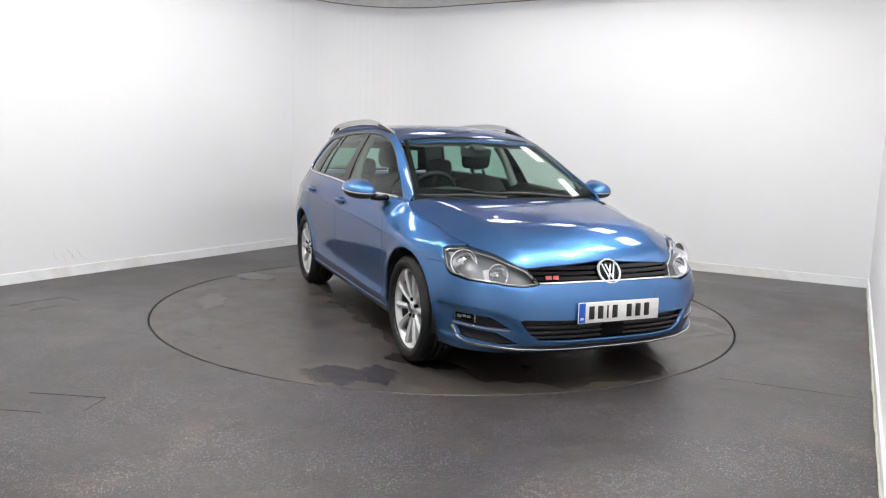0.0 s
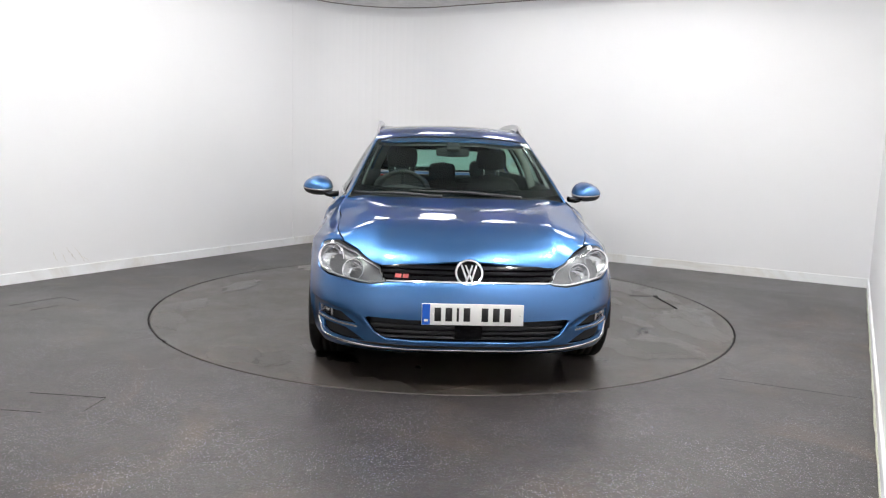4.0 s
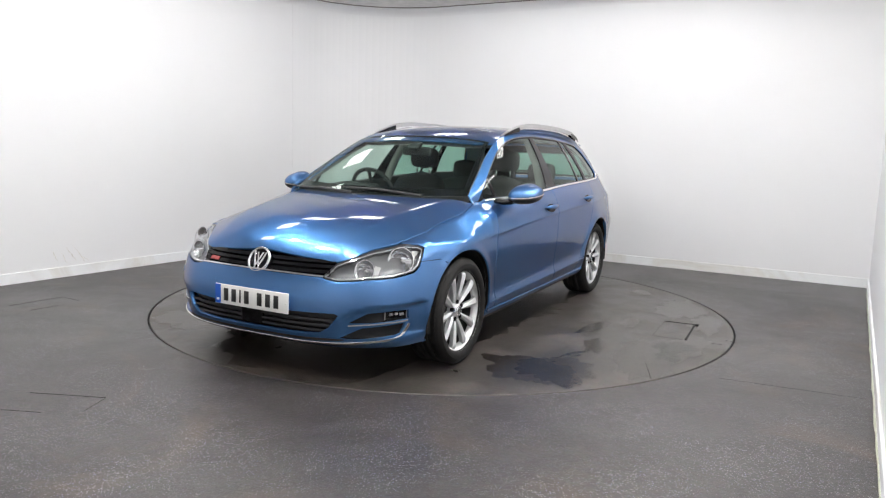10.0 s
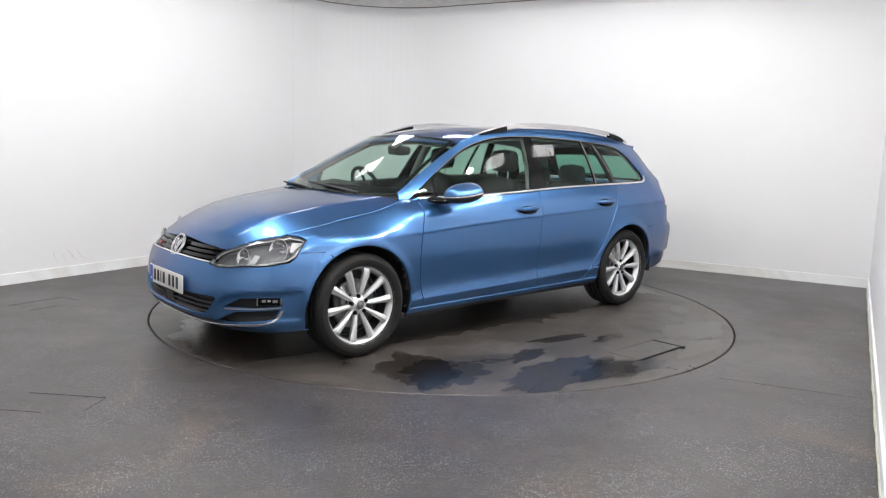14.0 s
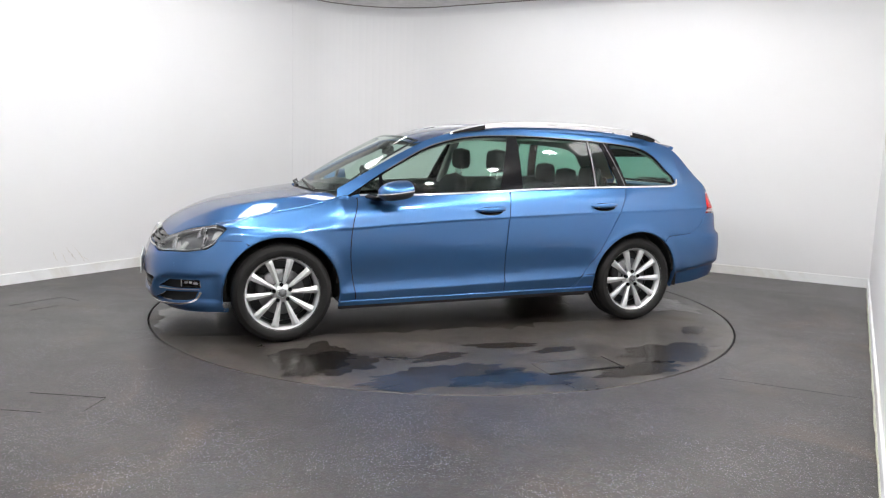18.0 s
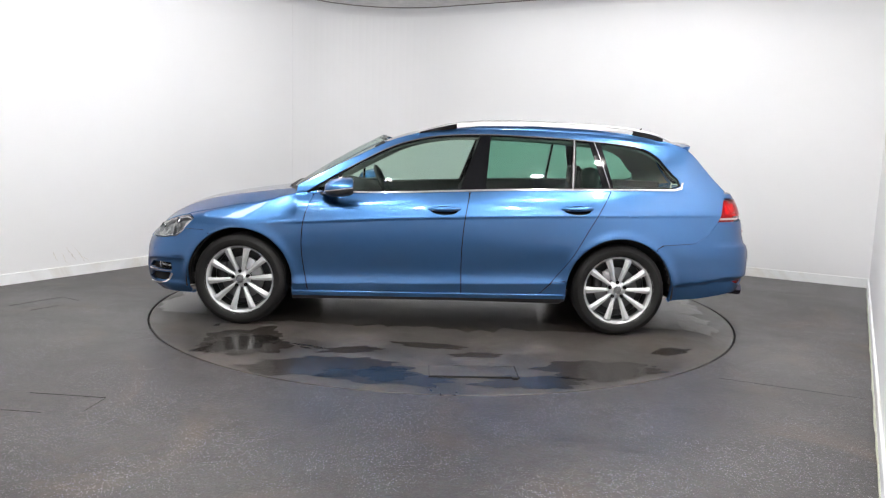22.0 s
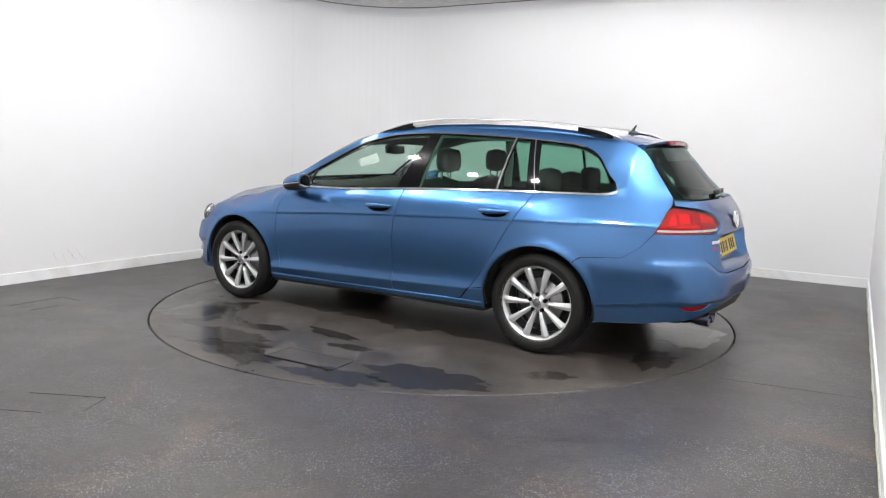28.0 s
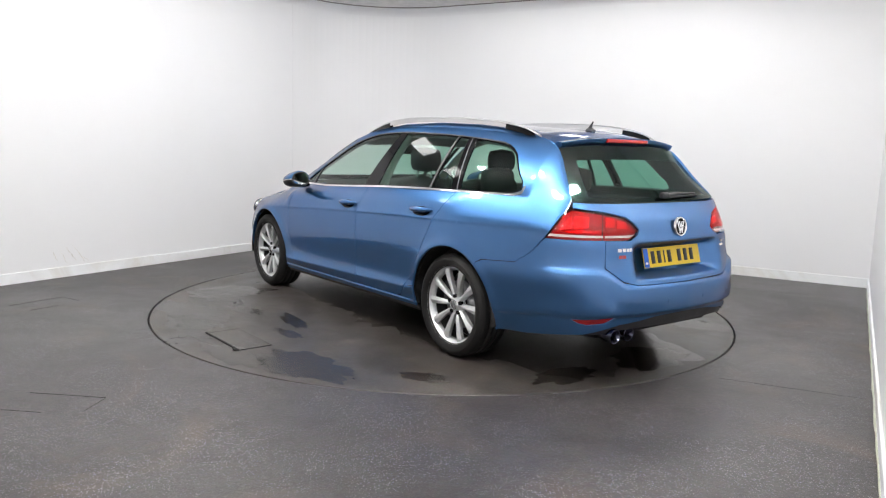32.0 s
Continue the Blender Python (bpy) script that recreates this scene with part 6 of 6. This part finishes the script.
def wipers():
    for base, tip in (((1.045, 0.42, .958), (1.010, -0.25, .985)), ((1.080, -0.10, .954), (1.005, -0.62, .968))):
        b, t = Vector(base), Vector(tip)
        mid = (b + t) / 2 + Vector((0.02, 0, 0.012))
        w = part("front_wiper", mesh_of("front_wiper", *tube([b, mid, t], [0.011, 0.009, 0.006], 8)), PLASTIC, CAR, "black windscreen wiper")
        part("wiper_blade", mesh_of("wiper_blade", *tube([b * 0.7 + t * 0.3 + Vector((-.012, 0, .002)), t + Vector((-.01, -.05, .004))], 0.006, 6)), PLASTIC, w)


def seat(x, y, w, head_z, back_z, sx=1.0):
    """A front or rear seat: cushion, back, headrest on two posts."""
    root = part("seat", mesh_of("seat", *superquad(x + 0.22, y, 0.50, 0.27, w, 0.10, 0.55, 24, 10)), CLOTH, CAR, "black cloth car seat")
    def rake(p):
        return [p[0] - 0.30 * p[2], p[1] * (1 - 0.25 * max(0, p[2]) ** 2), p[2]]
    part("backrest", mesh_of("backrest", *superquad(x - 0.02, y, (0.48 + back_z) / 2, 0.08, w, (back_z - 0.44) / 2, 0.6, 28, 16, shape=rake)), CLOTH, root)
    hx = x - 0.02 - 0.30 * (back_z - 0.48) / 2
    part("headrest", mesh_of("headrest", *superquad(hx - 0.05, y, head_z, 0.055, 0.125, 0.092, 0.62, 24, 12)), CLOTH, root)
    for dy in (-0.06, 0.06):
        part("post", mesh_of("post", *tube([(hx - 0.02, y + dy, back_z - 0.05), (hx - 0.045, y + dy, head_z)], 0.006, 8)), CHROME, root)
    return root


def interior():
    for y in (0.37, -0.37):
        seat(-0.20, y, 0.25, 1.175, 1.04)
    for y in (0.38, -0.38):
        seat(-1.02, y, 0.27, 1.065, 0.985)
    seat(-1.02, 0.0, 0.16, 1.035, 0.965)
    # dashboard
    n = 25
    ys = np.linspace(-0.70, 0.70, n)
    prof = [(1.02, .93), (0.90, .965), (0.75, .975), (0.62, .955), (0.55, .90), (0.52, .80), (0.50, .65), (0.55, .5)]
    P = np.array([[(x - 0.06 * (y / 0.7) ** 2, y, z + (0.035 * math.exp(-((y + 0.36) / 0.16) ** 2) if 0.5 < x < 0.8 and z > .85 else 0)) for y in ys] for x, z in prof])
    v, f, _ = grid_mesh(P)
    part("dashboard", mesh_of("dashboard", v, f), DASH, CAR, "black dashboard")
    # steering wheel, right-hand side
    vs, fs = [], []
    m = Matrix.Translation((0.43, -0.36, 0.93)) @ Matrix.Rotation(radians(-64), 4, "Y")
    for i in range(40):
        a = 2 * math.pi * i / 40
        for k in range(10):
            b = 2 * math.pi * k / 10
            rr = 0.178 + 0.0155 * math.cos(b)
            vs.append(m @ Vector((rr * math.cos(a), rr * math.sin(a), 0.0155 * math.sin(b))))
    for i in range(40):
        for k in range(10):
            fs.append((i * 10 + k, ((i + 1) % 40) * 10 + k, ((i + 1) % 40) * 10 + (k + 1) % 10, i * 10 + (k + 1) % 10))
    sw = part("steering_wheel", mesh_of("steering_wheel", vs, fs), DASH, CAR, "black leather steering wheel")
    bm = box_bm(0, 0, -0.01, 0.13, 0.15, 0.04, 0.02, 2)
    bmesh.ops.transform(bm, matrix=m, verts=bm.verts)
    part("boss", bm, DASH, sw)
    for ang in (0, 90, 180):
        bm = box_bm(0, 0, 0, 0.03, 0.12, 0.014, 0.005, 1)
        bmesh.ops.translate(bm, vec=(0, 0.115, 0), verts=bm.verts)
        bmesh.ops.transform(bm, matrix=m @ Matrix.Rotation(radians(ang + 180), 4, "Z"), verts=bm.verts)
        part("wheel_arm", bm, DASH, sw)
    # rear-view mirror
    rm = part("rear_view_mirror", mesh_of("rear_view_mirror", *superquad(0.40, 0.0, 1.235, 0.022, 0.122, 0.038, 0.5, 28, 10)), DASH, CAR, "black interior mirror")
    part("mirror_stem", mesh_of("mirror_stem", *tube([(0.41, 0, 1.24), (0.445, 0, 1.27)], [0.012, 0.03], 10)), PLASTIC, rm)
    part("sensor_box", box_bm(0.435, 0, 1.272, 0.09, 0.09, 0.03, 0.012, 2, Matrix.Rotation(radians(30), 4, "Y")), PLASTIC, rm)
    # door cards and luggage cover
    for s in (1, -1):
        vs = []
        xs = np.linspace(0.72, -1.95, 28)
        for x in xs:
            yb, zb = belt(x)
            vs += [(x, s * (yb - 0.035), zb + 0.012), (x, s * (yb - 0.085), zb + 0.004), (x, s * (yb - 0.07), 0.5)]
        fs = []
        for i in range(27):
            q = 3 * i
            fs += [(q, q + 1, q + 4, q + 3), (q + 1, q + 2, q + 5, q + 4)]
        part("door_card", mesh_of("door_card", vs, fs if s > 0 else [t[::-1] for t in fs]), DASH, CAR, "black inner door trim")
    part("luggage_cover", box_bm(-1.66, 0, 0.965, 0.70, 1.12, 0.02, 0.006, 1), CLOTH, CAR, "black luggage cover")
    for s in (1, -1):
        # middle pillar lining
        v, f = tube([(-0.29, s * 0.715, 0.96), (-0.34, s * 0.645, 1.17), (-0.38, s * 0.545, 1.345)], [0.035, 0.032, 0.035], 10)
        part("pillar_trim", mesh_of("pillar_trim", v, f), LINING, CAR)


def make_car():
    door_panels()
    wing_panels()
    side_frame()
    windows()
    bonnet_panel()
    roof_panel()
    screens()
    bumper_front()
    bumper_rear()
    headlights()
    tail_lights()
    tailgate()
    plate((2.172, 0.018, 0.436), (1, 0, 0.02), PLATE_W, False, "front_number_plate")
    emblem((2.082, 0, 0.634), (1, 0, 0.52), 0.075)
    inner_shell()
    wheels()
    mirrors()
    handles()
    rails()
    rail_plinths()
    roof_antenna()
    wipers()
    interior()


make_car()


# ---------------------------------------------------------------- what moves
def motions():
    rows_car, rows_table = [], []
    for t in range(33):
        a = TURN_START + TURN_SPEED * t
        p = Matrix.Rotation(radians(a), 3, "Z") @ Vector((*CAR_OFFSET, 0))
        rows_car.append((t, pose(p.x, p.y, 0, 0, 0, a)))
        rows_table.append((t, pose(0, 0, 0, 0, 0, a)))
    walk(CAR, rows_car)
    walk(TURNTABLE, rows_table)


motions()
